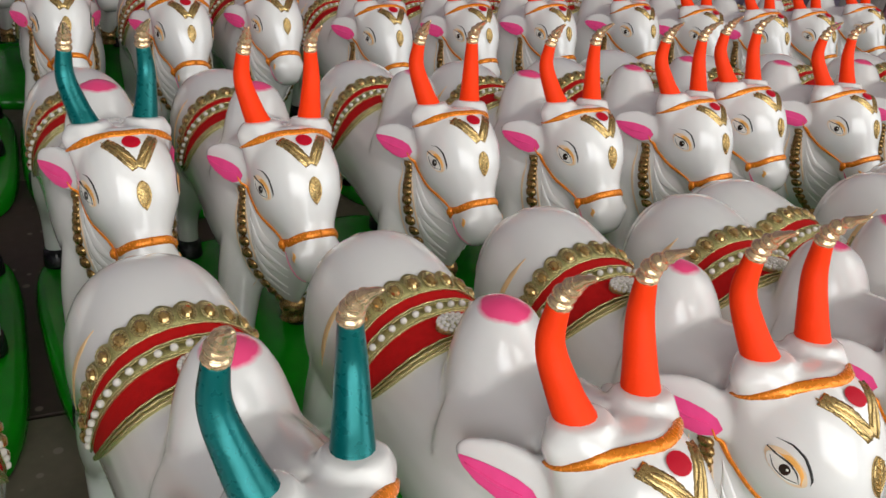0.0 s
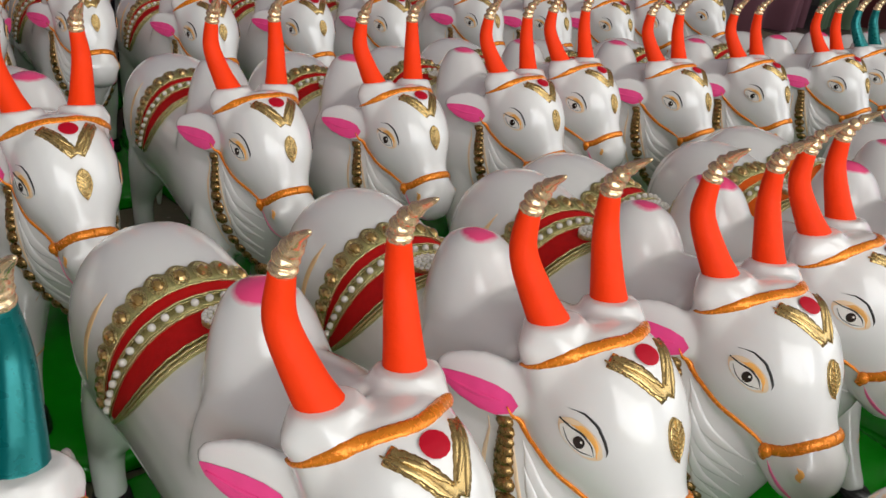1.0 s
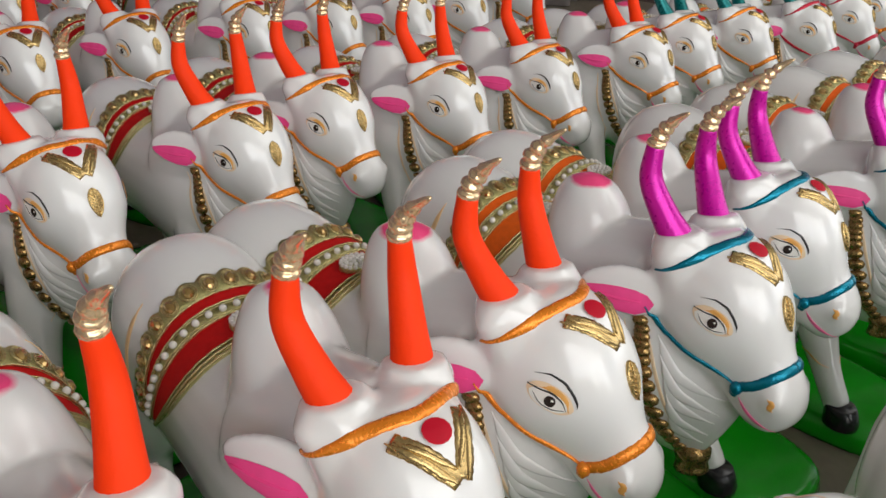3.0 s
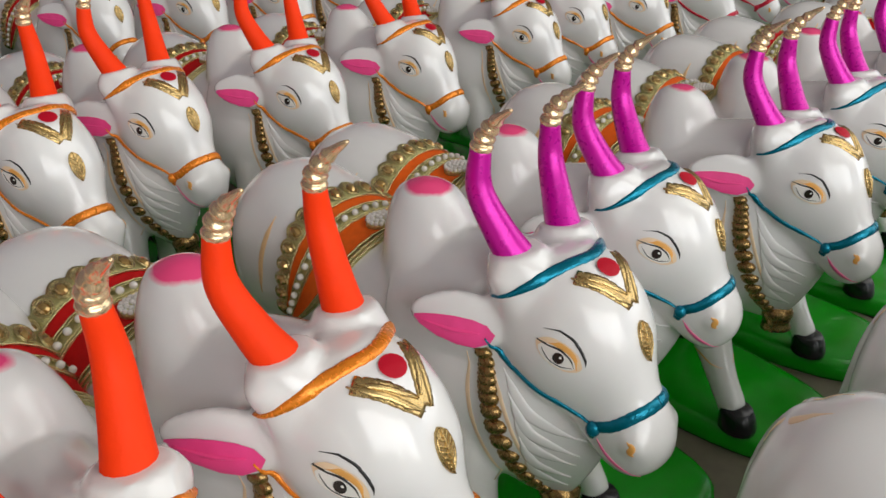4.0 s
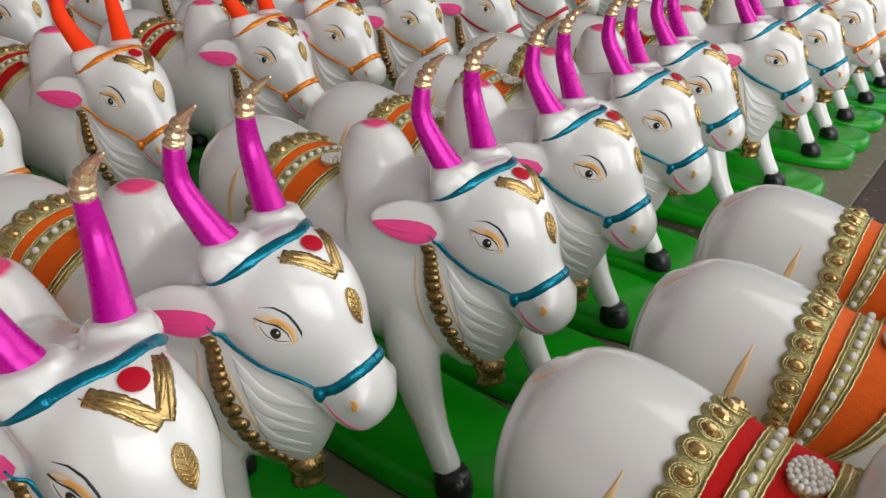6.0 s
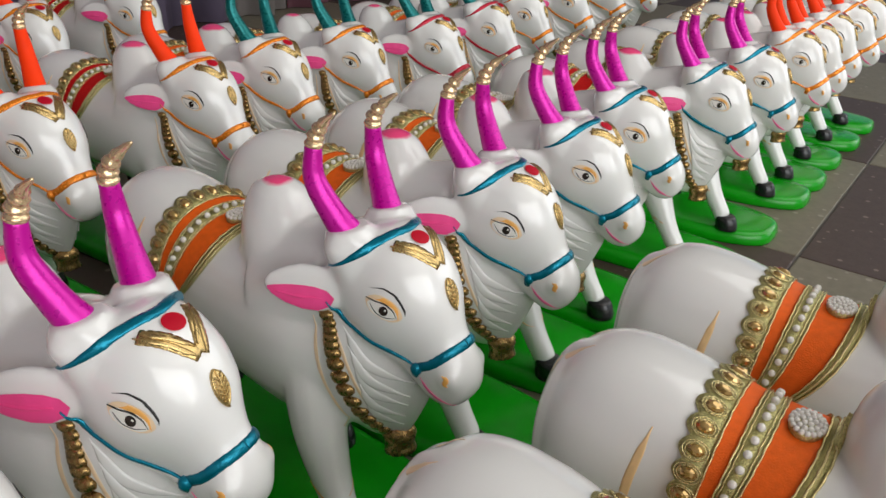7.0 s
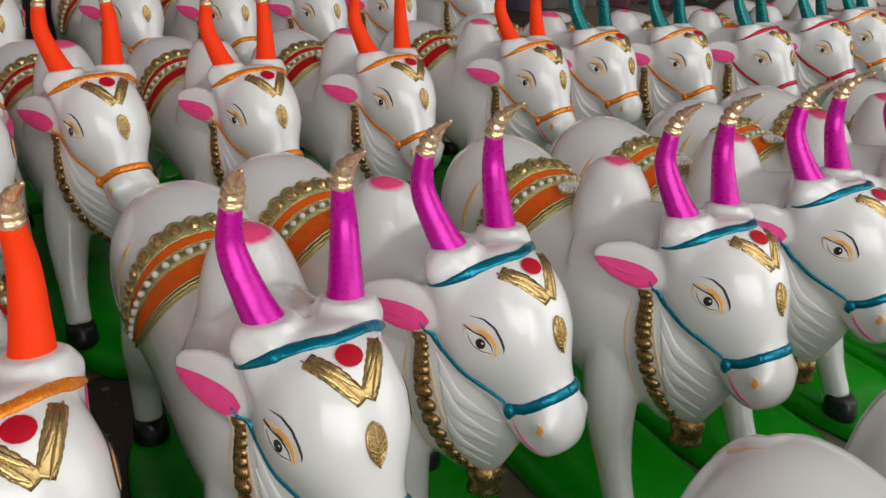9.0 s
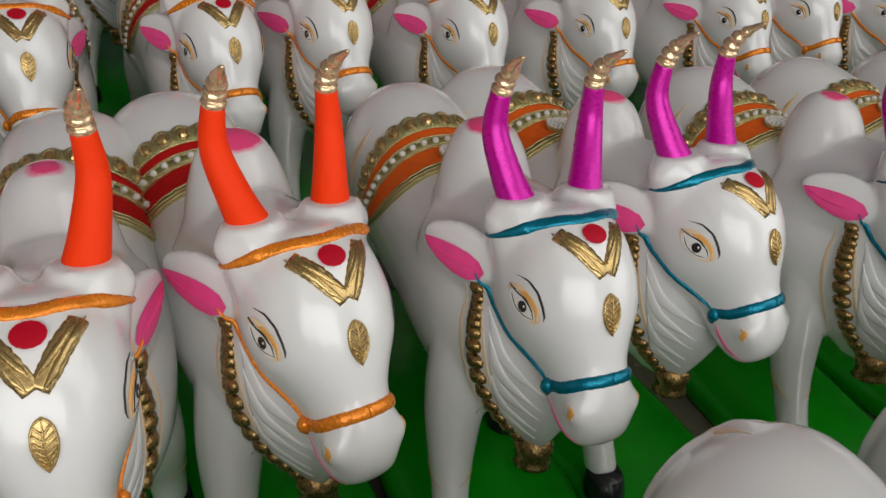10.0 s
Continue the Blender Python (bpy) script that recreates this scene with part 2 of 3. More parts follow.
def sculpt_body(ratio):
    """Overlapping volumes of trunk, hump, neck, head, ears, legs; fused into one skin."""
    bm = bmesh.new()
    K = 28
    # trunk: x, half width, top, bottom
    trunk = [(-0.214, 0.012, 0.210, 0.180), (-0.208, 0.042, 0.248, 0.143), (-0.195, 0.055, 0.266, 0.120), (-0.165, 0.063, 0.276, 0.109), (-0.125, 0.062, 0.273, 0.110), (-0.08, 0.059, 0.259, 0.116), (-0.03, 0.059, 0.257, 0.114),
             (0.02, 0.060, 0.258, 0.105), (0.06, 0.057, 0.255, 0.100), (0.095, 0.046, 0.245, 0.108), (0.115, 0.028, 0.225, 0.128)]
    xs = np.linspace(-0.214, 0.115, 66)
    cols = []
    for i in range(3):
        c = np.pad(np.array([interp(trunk, x)[i] for x in xs]), 5, mode="edge")
        c = np.convolve(c, np.hanning(13)[1:-1] / np.hanning(13).sum(), mode="valid")
        c[:3] = [interp(trunk, x)[i] for x in xs[:3]]
        cols.append(c)
    rings = []
    for x, w, top, bot in zip(xs, *cols):
        cz, hz = (top + bot) / 2, (top - bot) / 2
        rings.append([Vector((x, w * math.copysign(abs(math.cos(a)) ** 0.88, math.cos(a)), cz + hz * math.copysign(abs(math.sin(a)) ** 0.9, math.sin(a)))) for a in (2 * math.pi * j / K for j in range(K))])
    ring_tube(bm, rings)
    # hump
    hump = [(0.22, 0.050, 0.046, 0.018), (0.25, 0.041, 0.039, 0.010), (0.272, 0.0365, 0.034, 0.004), (0.292, 0.0305, 0.0275, 0.001), (0.304, 0.023, 0.021, -0.001), (0.310, 0.0145, 0.013, -0.001), (0.313, 0.005, 0.005, -0.001)]
    rings = []
    for z in [*np.linspace(0.22, 0.304, 13), 0.308, 0.311, 0.313]:
        rx, ry, cx = interp(hump, z)
        rings.append([Vector((cx + rx * math.cos(a), ry * math.sin(a), z)) for a in (2 * math.pi * j / 20 for j in range(20))])
    ring_tube(bm, rings)
    # neck, throat
    limb(bm, [(0.02, 0, 0.215), (0.06, 0.0, 0.235), hp(-0.055, 0, 0.250)], [0.056, 0.050, 0.042], sides=20)
    limb(bm, [(0.03, 0, 0.250), (0.07, 0.002, 0.266), hp(-0.045, 0, 0.275)], [0.034, 0.030, 0.030], sides=16)
    # neck column and dewlap, narrowing to a fold in front: z, front, back, half width
    column = [(0.106, -0.020, -0.030, 0.006), (0.113, -0.008, -0.050, 0.012), (0.122, -0.002, -0.070, 0.021), (0.135, 0.004, -0.09, 0.031), (0.150, 0.010, -0.10, 0.039), (0.170, 0.017, -0.11, 0.0455), (0.19, 0.018, -0.11, 0.0465), (0.21, 0.006, -0.11, 0.0445), (0.235, -0.01, -0.10, 0.041), (0.255, -0.02, -0.09, 0.036)]
    rings = []
    for i, z in enumerate(np.linspace(0.106, 0.255, 40)):
        front, back, w = interp(column, z)
        ring = []
        for a in (2 * math.pi * j / 28 for j in range(28)):
            c = math.cos(a)
            mid = -0.045
            f = mid + (front - mid) * c if c > 0 else mid + (mid - back) * c
            taper = 1 - 0.45 * max(0, c) ** 1.3
            fold = 1 + 0.022 * math.sin(i * 0.75 + 5 * c) * max(0, c)
            ring.append(hp(f, w * math.sin(a) * taper * fold, z))
        rings.append(ring)
    ring_tube(bm, rings)
    # head: along the face: s, half width, front, back
    face = [(-0.024, 0.022, 0.018, 0.02), (-0.015, 0.035, 0.041, 0.03), (0.007, 0.0425, 0.0540, 0.042), (0.03, 0.0448, 0.0545, 0.044), (0.052, 0.0408, 0.0490, 0.040), (0.070, 0.0308, 0.0390, 0.033), (0.082, 0.0258, 0.0335, 0.028),
            (0.096, 0.0255, 0.0320, 0.025), (0.110, 0.0248, 0.0285, 0.023), (0.120, 0.0215, 0.0225, 0.019), (0.127, 0.0165, 0.0145, 0.012), (0.130, 0.008, 0.006, 0.006)]
    rings = []
    for s in [*np.linspace(-0.024, 0.115, 26), 0.120, 0.124, 0.127, 0.1288, 0.130]:
        w, front, back = interp(face, s)
        ring = []
        for a in (2 * math.pi * j / K for j in range(K)):
            d = front if math.cos(a) > 0 else back
            q = d * math.copysign(abs(math.cos(a)) ** 0.85, math.cos(a))
            ring.append(hp(-0.04 + 0.685 * s + 0.728 * q, w * math.copysign(abs(math.sin(a)) ** 0.85, math.sin(a)), 0.275 - 0.728 * s + 0.685 * q))
        rings.append(ring)
    ring_tube(bm, rings)
    for sgn in (-1, 1):
        # horn bosses and poll
        limb(bm, [hp(-0.036, sgn * 0.020, 0.270), hp(-0.042, sgn * 0.0245, 0.292), hp(-0.0465, sgn * 0.0262, 0.3105)], [0.0215, 0.0210, 0.0175], sides=16)
        ball(bm, hp(-0.0345, sgn * 0.0262, 0.3000), 0.0142, seg=14, rings=9, axes=(1, 1.05, 0.85))
        limb(bm, [hp(-0.022, sgn * 0.004, 0.298), hp(-0.026, sgn * 0.034, 0.288)], [0.0125, 0.0100], sides=12, n=6)
        ball(bm, hp(-0.044, sgn * 0.0370, 0.2965), 0.0130, seg=14, rings=9)
        # brow ridge over the eye, cheek and nostril
        ball(bm, hp(-0.006, sgn * 0.0285, 0.272), 0.014, axes=(1.2, 0.8, 0.8))
        ball(bm, hp(0.042, sgn * 0.0165, 0.208), 0.0115, axes=(1, 0.9, 1))
    # ears
    for sgn in (-1, 1):
        root, tip, ax, out, upv = ear_axes(sgn)
        rings = []
        for u, w, t, dz in ((0.0, 0.0125, 0.0085, -0.001), (0.14, 0.0170, 0.0085, -0.001), (0.32, 0.0200, 0.0080, 0.0), (0.52, 0.0192, 0.0068, 0.001), (0.70, 0.0162, 0.0056, 0.001), (0.84, 0.0122, 0.0046, 0.001), (0.94, 0.0080, 0.0036, 0.001), (1.0, 0.0034, 0.0022, 0.001)):
            c = root.lerp(tip, u) + upv * dz
            rings.append([c + upv * (w * math.cos(a)) + out * (t * math.sin(a) + 0.004 * math.cos(a) ** 2 * (w / 0.0165)) for a in (2 * math.pi * j / 16 for j in range(16))])
        ring_tube(bm, rings)
    # legs
    for path, radii in (([(0.060, -0.024, 0.185), (0.082, -0.040, 0.120), (0.112, -0.050, 0.07), (0.138, -0.055, 0.036)], [0.028, 0.0235, 0.0150, 0.0132]),
                        ([(0.045, 0.024, 0.185), (0.036, 0.036, 0.120), (0.022, 0.042, 0.07), (0.015, 0.043, 0.036)], [0.028, 0.0235, 0.0150, 0.0132]),
                        ([(-0.150, -0.022, 0.19), (-0.160, -0.034, 0.125), (-0.180, -0.041, 0.075), (-0.172, -0.043, 0.036)], [0.034, 0.028, 0.0150, 0.0132]),
                        ([(-0.145, 0.022, 0.19), (-0.150, 0.034, 0.125), (-0.165, 0.041, 0.075), (-0.155, 0.043, 0.036)], [0.034, 0.028, 0.0150, 0.0132])):
        limb(bm, path, radii, sides=14)
    # tail: from the root over the rump and down
    limb(bm, [(-0.176, 0, 0.257), (-0.196, -0.003, 0.249), (-0.210, -0.006, 0.215), (-0.215, -0.008, 0.16), (-0.214, -0.010, 0.10), (-0.208, -0.012, 0.05)], [0.010, 0.0105, 0.0080, 0.006, 0.008, 0.004], sides=10)
    me = mesh_of(bm, "rough_body", [M_WHITE])
    ob = new("rough_body", me)
    mod = ob.modifiers.new("fuse", "REMESH")
    mod.mode, mod.voxel_size, mod.use_smooth_shade = "VOXEL", 0.0024, True
    mod = ob.modifiers.new("even", "SMOOTH")
    mod.factor, mod.iterations = 0.5, 8
    mod = ob.modifiers.new("thin", "DECIMATE")
    mod.ratio = ratio
    mod = ob.modifiers.new("soften", "SMOOTH")
    mod.factor, mod.iterations = 0.4, 3
    dg = bpy.context.evaluated_depsgraph_get()
    skin = bpy.data.meshes.new_from_object(ob.evaluated_get(dg))
    bpy.data.objects.remove(ob)
    return skin


from mathutils.bvhtree import BVHTree

SKIN, FAR_SKIN = sculpt_body(0.17), sculpt_body(0.045)
DETAIL = {"steps": 1.0}
TREE = BVHTree.FromPolygons([v.co.copy() for v in SKIN.vertices], [tuple(p.vertices) for p in SKIN.polygons])
# material slots of the statue
WHITE, GREEN, BLACK, HORN, STRAP, GOLD, BRONZE, PINK, BINDI, LINE, EYEWHITE_GLINT, IRIS, OCHRE, PEACH, LIP, TIP, STREAK = range(17)


def on_skin(p, lift=0.0):
    q, n, _, _ = TREE.find_nearest(Vector(p))
    return q + n * lift, n


def stroke(bm, path, width, height, mat, n=24, lift=0.0, taper=True, twist=0.0):
    """A raised brush stroke or moulded band along the skin. width: one number, or one for each point of the path."""
    n = max(5, round(n * DETAIL["steps"]))
    pts = [on_skin(p) for p in spline(path, n)]
    ws = [width] * len(path) if isinstance(width, float) else width
    wid = [v.x for v in spline([(w, 0, 0) for w in ws], n)]
    rings = []
    for i, (p, nm) in enumerate(pts):
        t = (pts[min(i + 1, n - 1)][0] - pts[max(i - 1, 0)][0])
        t = t.normalized() if t.length > 1e-7 else Vector((1, 0, 0))
        s = nm.cross(t).normalized()
        e = 1.0
        if taper:
            e = max(0.2, min(1.0, 5 * i / n, 5 * (n - 1 - i) / n))
        w = wid[i] * 0.5 * e * (1 + twist * math.sin(i * 2.3))
        ring = []
        for c, h in ((-1.0, -0.6), (-0.92, 0.5), (-0.5, 0.9), (0.0, 1.0), (0.5, 0.9), (0.92, 0.5), (1.0, -0.6)):
            q = p + s * (w * c)
            q, qn = on_skin(q)
            ring.append(q + qn * (lift + (height if h > 0 else 0.0006) * h))
        rings.append(ring)
    ring_tube(bm, rings, mat)


def patch(bm, centre, e1, e2, outline, mat, lift, rows=4):
    """A flat patch of paint with the outline given along e1 and e2, laid on the skin."""
    centre = Vector(centre)
    c0 = bm.verts.new(on_skin(centre, lift)[0])
    prev = None
    for r in range(1, rows + 1):
        row = [bm.verts.new(on_skin(centre + e1 * (u * r / rows) + e2 * (v * r / rows), lift)[0]) for u, v in outline]
        k = len(row)
        for i in range(k):
            vs = (c0, row[i], row[(i + 1) % k]) if prev is None else (prev[i], row[i], row[(i + 1) % k], prev[(i + 1) % k])
            f = bm.faces.new(vs)
            f.material_index, f.smooth = mat, True
        prev = row


def almond(a, b, up=1.0, n=20):
    """An eye-shaped outline of half length a and half height b, with pointed corners."""
    out = []
    for j in range(n):
        t = 2 * math.pi * j / n
        c, s = math.cos(t), math.sin(t)
        out.append((a * math.copysign(abs(c) ** 0.8, c), b * s * abs(s) ** 0.35 * (up if s > 0 else 1.0)))
    return out


def oval(a, b, n=14):
    return [(a * math.cos(2 * math.pi * j / n), b * math.sin(2 * math.pi * j / n)) for j in range(n)]


def bull_mesh(skin, steps):
    """The whole statue; steps below 1 make its painted strokes coarser."""
    DETAIL["steps"] = steps
    bm = bmesh.new()
    bm.from_mesh(skin)
    for f in bm.faces:
        f.material_index, f.smooth = WHITE, True
    # green base with a rounded rim
    def rim(grow, z):
        pts = []
        for j in range(40):
            a = 2 * math.pi * j / 40
            c, s = math.cos(a), math.sin(a)
            wob = 1 + 0.02 * math.sin(3 * a + 1)
            pts.append(Vector(((0.210 + grow) * math.copysign(abs(c) ** 0.6, c) * wob, (0.0765 + grow) * math.copysign(abs(s) ** 0.6, s) * wob, z)))
        return pts
    ring_tube(bm, [rim(0.0, 0.0), rim(0.002, 0.004), rim(0.0, 0.015), rim(-0.004, 0.0195), rim(-0.012, 0.0215), rim(-0.04, 0.0222)], GREEN)
    # hooves
    for x, y in ((0.142, -0.0555), (0.017, 0.0435), (-0.170, -0.043), (-0.153, 0.0435)):
        rings = []
        for z, r, dx in ((0.020, 0.0165, 0.003), (0.025, 0.0168, 0.003), (0.034, 0.0158, 0.001), (0.0395, 0.0148, -0.001), (0.0412, 0.0130, -0.001)):
            rings.append([Vector((x + dx + r * 1.08 * math.cos(a), y + r * math.sin(a), z)) for a in (2 * math.pi * j / 16 for j in range(16))])
        ring_tube(bm, rings, BLACK)
        limb(bm, [(x + 0.0195, y, 0.024), (x + 0.0145, y, 0.0400)], [0.0018, 0.0012], BLACK, sides=6, n=4)
    for sgn in (-1, 1):
        # horn, with ringed gilt tip that hooks forward
        path = [hp(-0.0458, sgn * 0.0258, 0.304), hp(-0.0562, sgn * 0.0312, 0.3205), hp(-0.0682, sgn * 0.0368, 0.346), hp(-0.0698, sgn * 0.0352, 0.372)]
        limb(bm, path, [0.0118, 0.0099, 0.0080, 0.0060], HORN, sides=16, n=20)
        tip = spline([hp(-0.0698, sgn * 0.0352, 0.3695), hp(-0.0680, sgn * 0.0346, 0.3775), hp(-0.0630, sgn * 0.0345, 0.3860), hp(-0.0560, sgn * 0.0360, 0.3935), hp(-0.0480, sgn * 0.037, 0.4000)], 17)
        rad = [r * 0.83 for r in (0.0072, 0.0083, 0.0079, 0.0058, 0.0080, 0.0074, 0.0050, 0.0070, 0.0062, 0.0040, 0.0053, 0.0043, 0.0034, 0.0030, 0.0026, 0.0020, 0.0010)]
        limb(bm, tip, rad, TIP, sides=12, n=34)
        # ear: the pink hollow
        root, tipv, ax, out, upv = ear_axes(sgn)
        L = (tipv - root).length
        mid = root.lerp(tipv, 0.52) + out * 0.009 - upv * 0.0032
        patch(bm, mid, ax, upv, [(-0.46 * L, -0.003), (-0.37 * L, 0.0030), (-0.22 * L, 0.0056), (-0.03 * L, 0.0062), (0.15 * L, 0.0056), (0.32 * L, 0.0042), (0.44 * L, 0.0024), (0.47 * L, 0.000), (0.38 * L, -0.0062), (0.20 * L, -0.0118), (-0.05 * L, -0.0150), (-0.25 * L, -0.0150), (-0.41 * L, -0.0105)], PINK, 0.0006, rows=6)
        stroke(bm, [mid + ax * (-0.30 * L) - upv * 0.003, mid - upv * 0.0035, mid + ax * (0.34 * L)], [0.0012, 0.0030, 0.0010], 0.0016, PINK, n=12)
        # eye
        c = hp(-0.0015, sgn * 0.0437, 0.2610)
        e1 = (hp(0.96, sgn * 0.02, -0.28) - hp(0, 0, 0)).normalized()
        e2 = (hp(0.28, sgn * 0.0, 0.96) - hp(0, 0, 0)).normalized()
        patch(bm, c + e2 * 0.0012 + e1 * 0.001, e1, e2, almond(0.0165, 0.0088, 1.15), PEACH, 0.0005, rows=5)
        stroke(bm, [c + e1 * -0.008 + e2 * 0.0055, c + e1 * 0.000 + e2 * 0.0078, c + e1 * 0.008 + e2 * 0.0055, c + e1 * 0.0145 + e2 * -0.001], [0.0020, 0.0056, 0.0062, 0.003], 0.0008, OCHRE, n=20)
        patch(bm, c, e1, e2, almond(0.0130, 0.0066), EYEWHITE_GLINT, 0.0010, rows=4)
        patch(bm, c + e1 * 0.0012 + e2 * 0.0003, e1, e2, oval(0.0036, 0.0041), IRIS, 0.0014, rows=3)
        # a glint on the iris, put in as a white dot of colour
        patch(bm, c + e1 * 0.0024 + e2 * 0.0018, e1, e2, oval(0.0009, 0.0009, 8), EYEWHITE_GLINT, 0.0018, rows=1)
        stroke(bm, [c + e1 * -0.0155 + e2 * 0.0030, c + e1 * -0.0085 + e2 * 0.0040, c + e2 * 0.0058, c + e1 * 0.0075 + e2 * 0.0040, c + e1 * 0.0125 + e2 * -0.0008], [0.0006, 0.0012, 0.0016, 0.0014, 0.0008], 0.0015, LINE, n=22)
        stroke(bm, [c + e1 * -0.0105 + e2 * 0.0005, c + e1 * -0.004 + e2 * -0.0044, c + e1 * 0.004 + e2 * -0.0047, c + e1 * 0.0115 + e2 * -0.0012], 0.0009, 0.0014, LINE, n=20)
        # eyebrow
        stroke(bm, [c + e1 * -0.015 + e2 * 0.0115, c + e1 * -0.004 + e2 * 0.0170, c + e1 * 0.008 + e2 * 0.0155, c + e1 * 0.0165 + e2 * 0.0085, c + e1 * 0.0190 + e2 * 0.0035], [0.0007, 0.0013, 0.0018, 0.0016, 0.0007], 0.0006, LINE, n=24)
        # bridle: cheek strap, knot, nose band
        stroke(bm, [hp(-0.052, sgn * 0.0440, 0.252), hp(-0.039, sgn * 0.043, 0.2365), hp(-0.014, sgn * 0.040, 0.2235), hp(0.0200, sgn * 0.0300, 0.2105)], 0.0050, 0.0018, STRAP, n=26, twist=0.06)
        stroke(bm, [hp(0.0190, sgn * 0.0300, 0.2105), hp(0.031, sgn * 0.029, 0.2180), hp(0.041, sgn * 0.018, 0.228), hp(0.046, 0, 0.2320)], 0.0078, 0.0020, STRAP, n=24, taper=False, twist=0.05)
        q, nq = on_skin(hp(0.0195, sgn * 0.031, 0.2100))
        ball(bm, q + nq * 0.0012, 0.0046, STRAP, axes=(1, 1, 1.2))
        stroke(bm, [hp(0.0190, sgn * 0.031, 0.208), hp(0.0165, sgn * 0.030, 0.2020)], 0.0062, 0.0020, STRAP, n=6, taper=False)
        # nostril and lip
        stroke(bm, [hp(0.041, sgn * 0.031, 0.2155), hp(0.046, sgn * 0.030, 0.2115), hp(0.045, sgn * 0.030, 0.2065), hp(0.048, sgn * 0.028, 0.2045)], [0.0025, 0.0042, 0.0042, 0.002], 0.0006, OCHRE, n=12)
        stroke(bm, [hp(0.0215, sgn * 0.030, 0.2025), hp(0.027, sgn * 0.028, 0.195), hp(0.036, sgn * 0.024, 0.188), hp(0.047, sgn * 0.013, 0.184)], [0.0015, 0.0028, 0.0036, 0.0015], 0.0005, LIP, n=16)
        # garland of beads, with painted lines beside it
        gar = spline([hp(-0.054, sgn * 0.0440, 0.2355), hp(-0.051, sgn * 0.0450, 0.2200), hp(-0.047, sgn * 0.0450, 0.203), hp(-0.037, sgn * 0.0430, 0.175), hp(-0.027, sgn * 0.032, 0.144), hp(-0.017, sgn * 0.018, 0.121)], 14)
        for i, p in enumerate(gar):
            q, nq = on_skin(p, -0.0004)
            run = (gar[min(i + 1, 13)] - gar[max(i - 1, 0)]).normalized()
            across = nq.cross(run).normalized()
            turn = Matrix((across, nq.cross(across), nq)).transposed()
            k = 0.80 + 0.32 * math.sin(math.pi * (i + 1) / 15)
            ball(bm, q, 0.0070 * k, BRONZE, seg=10, rings=8, axes=(1.05, 0.84, 0.72), turn=turn)
            ball(bm, q - run * 0.0028 + across * (0.0022 * sgn), 0.0052 * k, BRONZE, seg=8, rings=6, axes=(1.1, 0.6, 0.70), turn=turn)
        stroke(bm, [hp(-0.048, sgn * 0.044, 0.232), hp(-0.036, sgn * 0.043, 0.200), hp(-0.022, sgn * 0.038, 0.165), hp(-0.010, sgn * 0.026, 0.136)], 0.0030, 0.0004, PEACH, n=22)
        stroke(bm, [hp(-0.067, sgn * 0.044, 0.232), hp(-0.063, sgn * 0.045, 0.195), hp(-0.052, sgn * 0.044, 0.160), hp(-0.040, sgn * 0.032, 0.126)], 0.0032, 0.0004, PEACH, n=22)
        # wrinkles of the dewlap
        for k in range(5):
            u = (0.02, 0.24, 0.41, 0.66, 0.86)[k]
            p0, p2 = Vector((-0.040 + 0.020 * u, 0.043 - 0.012 * u, 0.232 - 0.075 * u)), Vector((0.012 - 0.012 * u, 0.020 - 0.006 * u, 0.186 - 0.062 * u))
            mid = p0.lerp(p2, 0.5) + Vector((-0.002, 0.006, -0.009))
            stroke(bm, [hp(p.x, sgn * p.y, p.z) for p in (p0, p0.lerp(mid, 0.5) + Vector((0, 0.002, -0.003)), mid, p2)], [0.0030, 0.0075, 0.0085, 0.0040], 0.0008 + 0.0004 * (k % 2), WHITE, n=18)
        # ochre lines behind the shoulder and on the thigh, ring at the knee
        stroke(bm, [(-0.128, sgn * 0.040, 0.245), (-0.132, sgn * 0.056, 0.215), (-0.134, sgn * 0.060, 0.180)], [0.0046, 0.0062, 0.0056], 0.0005, STREAK, n=14)
        kx, ky = (0.106, -0.049) if sgn < 0 else (0.024, 0.042)
        stroke(bm, [(kx + 0.020 * math.cos(a), ky + 0.020 * math.sin(a), 0.078 + 0.003 * math.sin(2 * a)) for a in np.linspace(0, 5.6, 9)], 0.0022, 0.0004, OCHRE, n=24)
    for sgn in (-1, 1):
        stroke(bm, [(-0.180, sgn * 0.011, 0.262), (-0.197, sgn * 0.012, 0.250), (-0.207, sgn * 0.011, 0.228)], [0.002, 0.0055, 0.003], 0.0004, PEACH, n=14)
    # bell at the end of the garland
    limb(bm, [hp(-0.015, 0, 0.126), hp(-0.013, 0, 0.117), hp(-0.012, 0, 0.108), hp(-0.011, 0, 0.101)], [0.008, 0.0145, 0.0125, 0.0140], BRONZE, sides=14, n=10, flat=0.9)
    # brow band
    half = [(-0.048, 0.0440, 0.2840), (-0.034, 0.0400, 0.2930), (-0.0205, 0.0270, 0.3040), (-0.0115, 0.0110, 0.3130)]
    stroke(bm, [hp(f, -l, z) for f, l, z in half] + [hp(-0.0090, 0, 0.3160)] + [hp(f, l, z) for f, l, z in half[::-1]], 0.0074, 0.0018, STRAP, n=44, twist=0.05)
    # bindi, gilt chevron and leaf
    q, nq = on_skin(hp(0.0050, 0, 0.3150))
    e1 = (hp(0, 1, 0) - hp(0, 0, 0))
    e2 = nq.cross(e1).normalized()
    patch(bm, q, e1, e2, oval(0.0082, 0.0068), BINDI, 0.0014, rows=3)
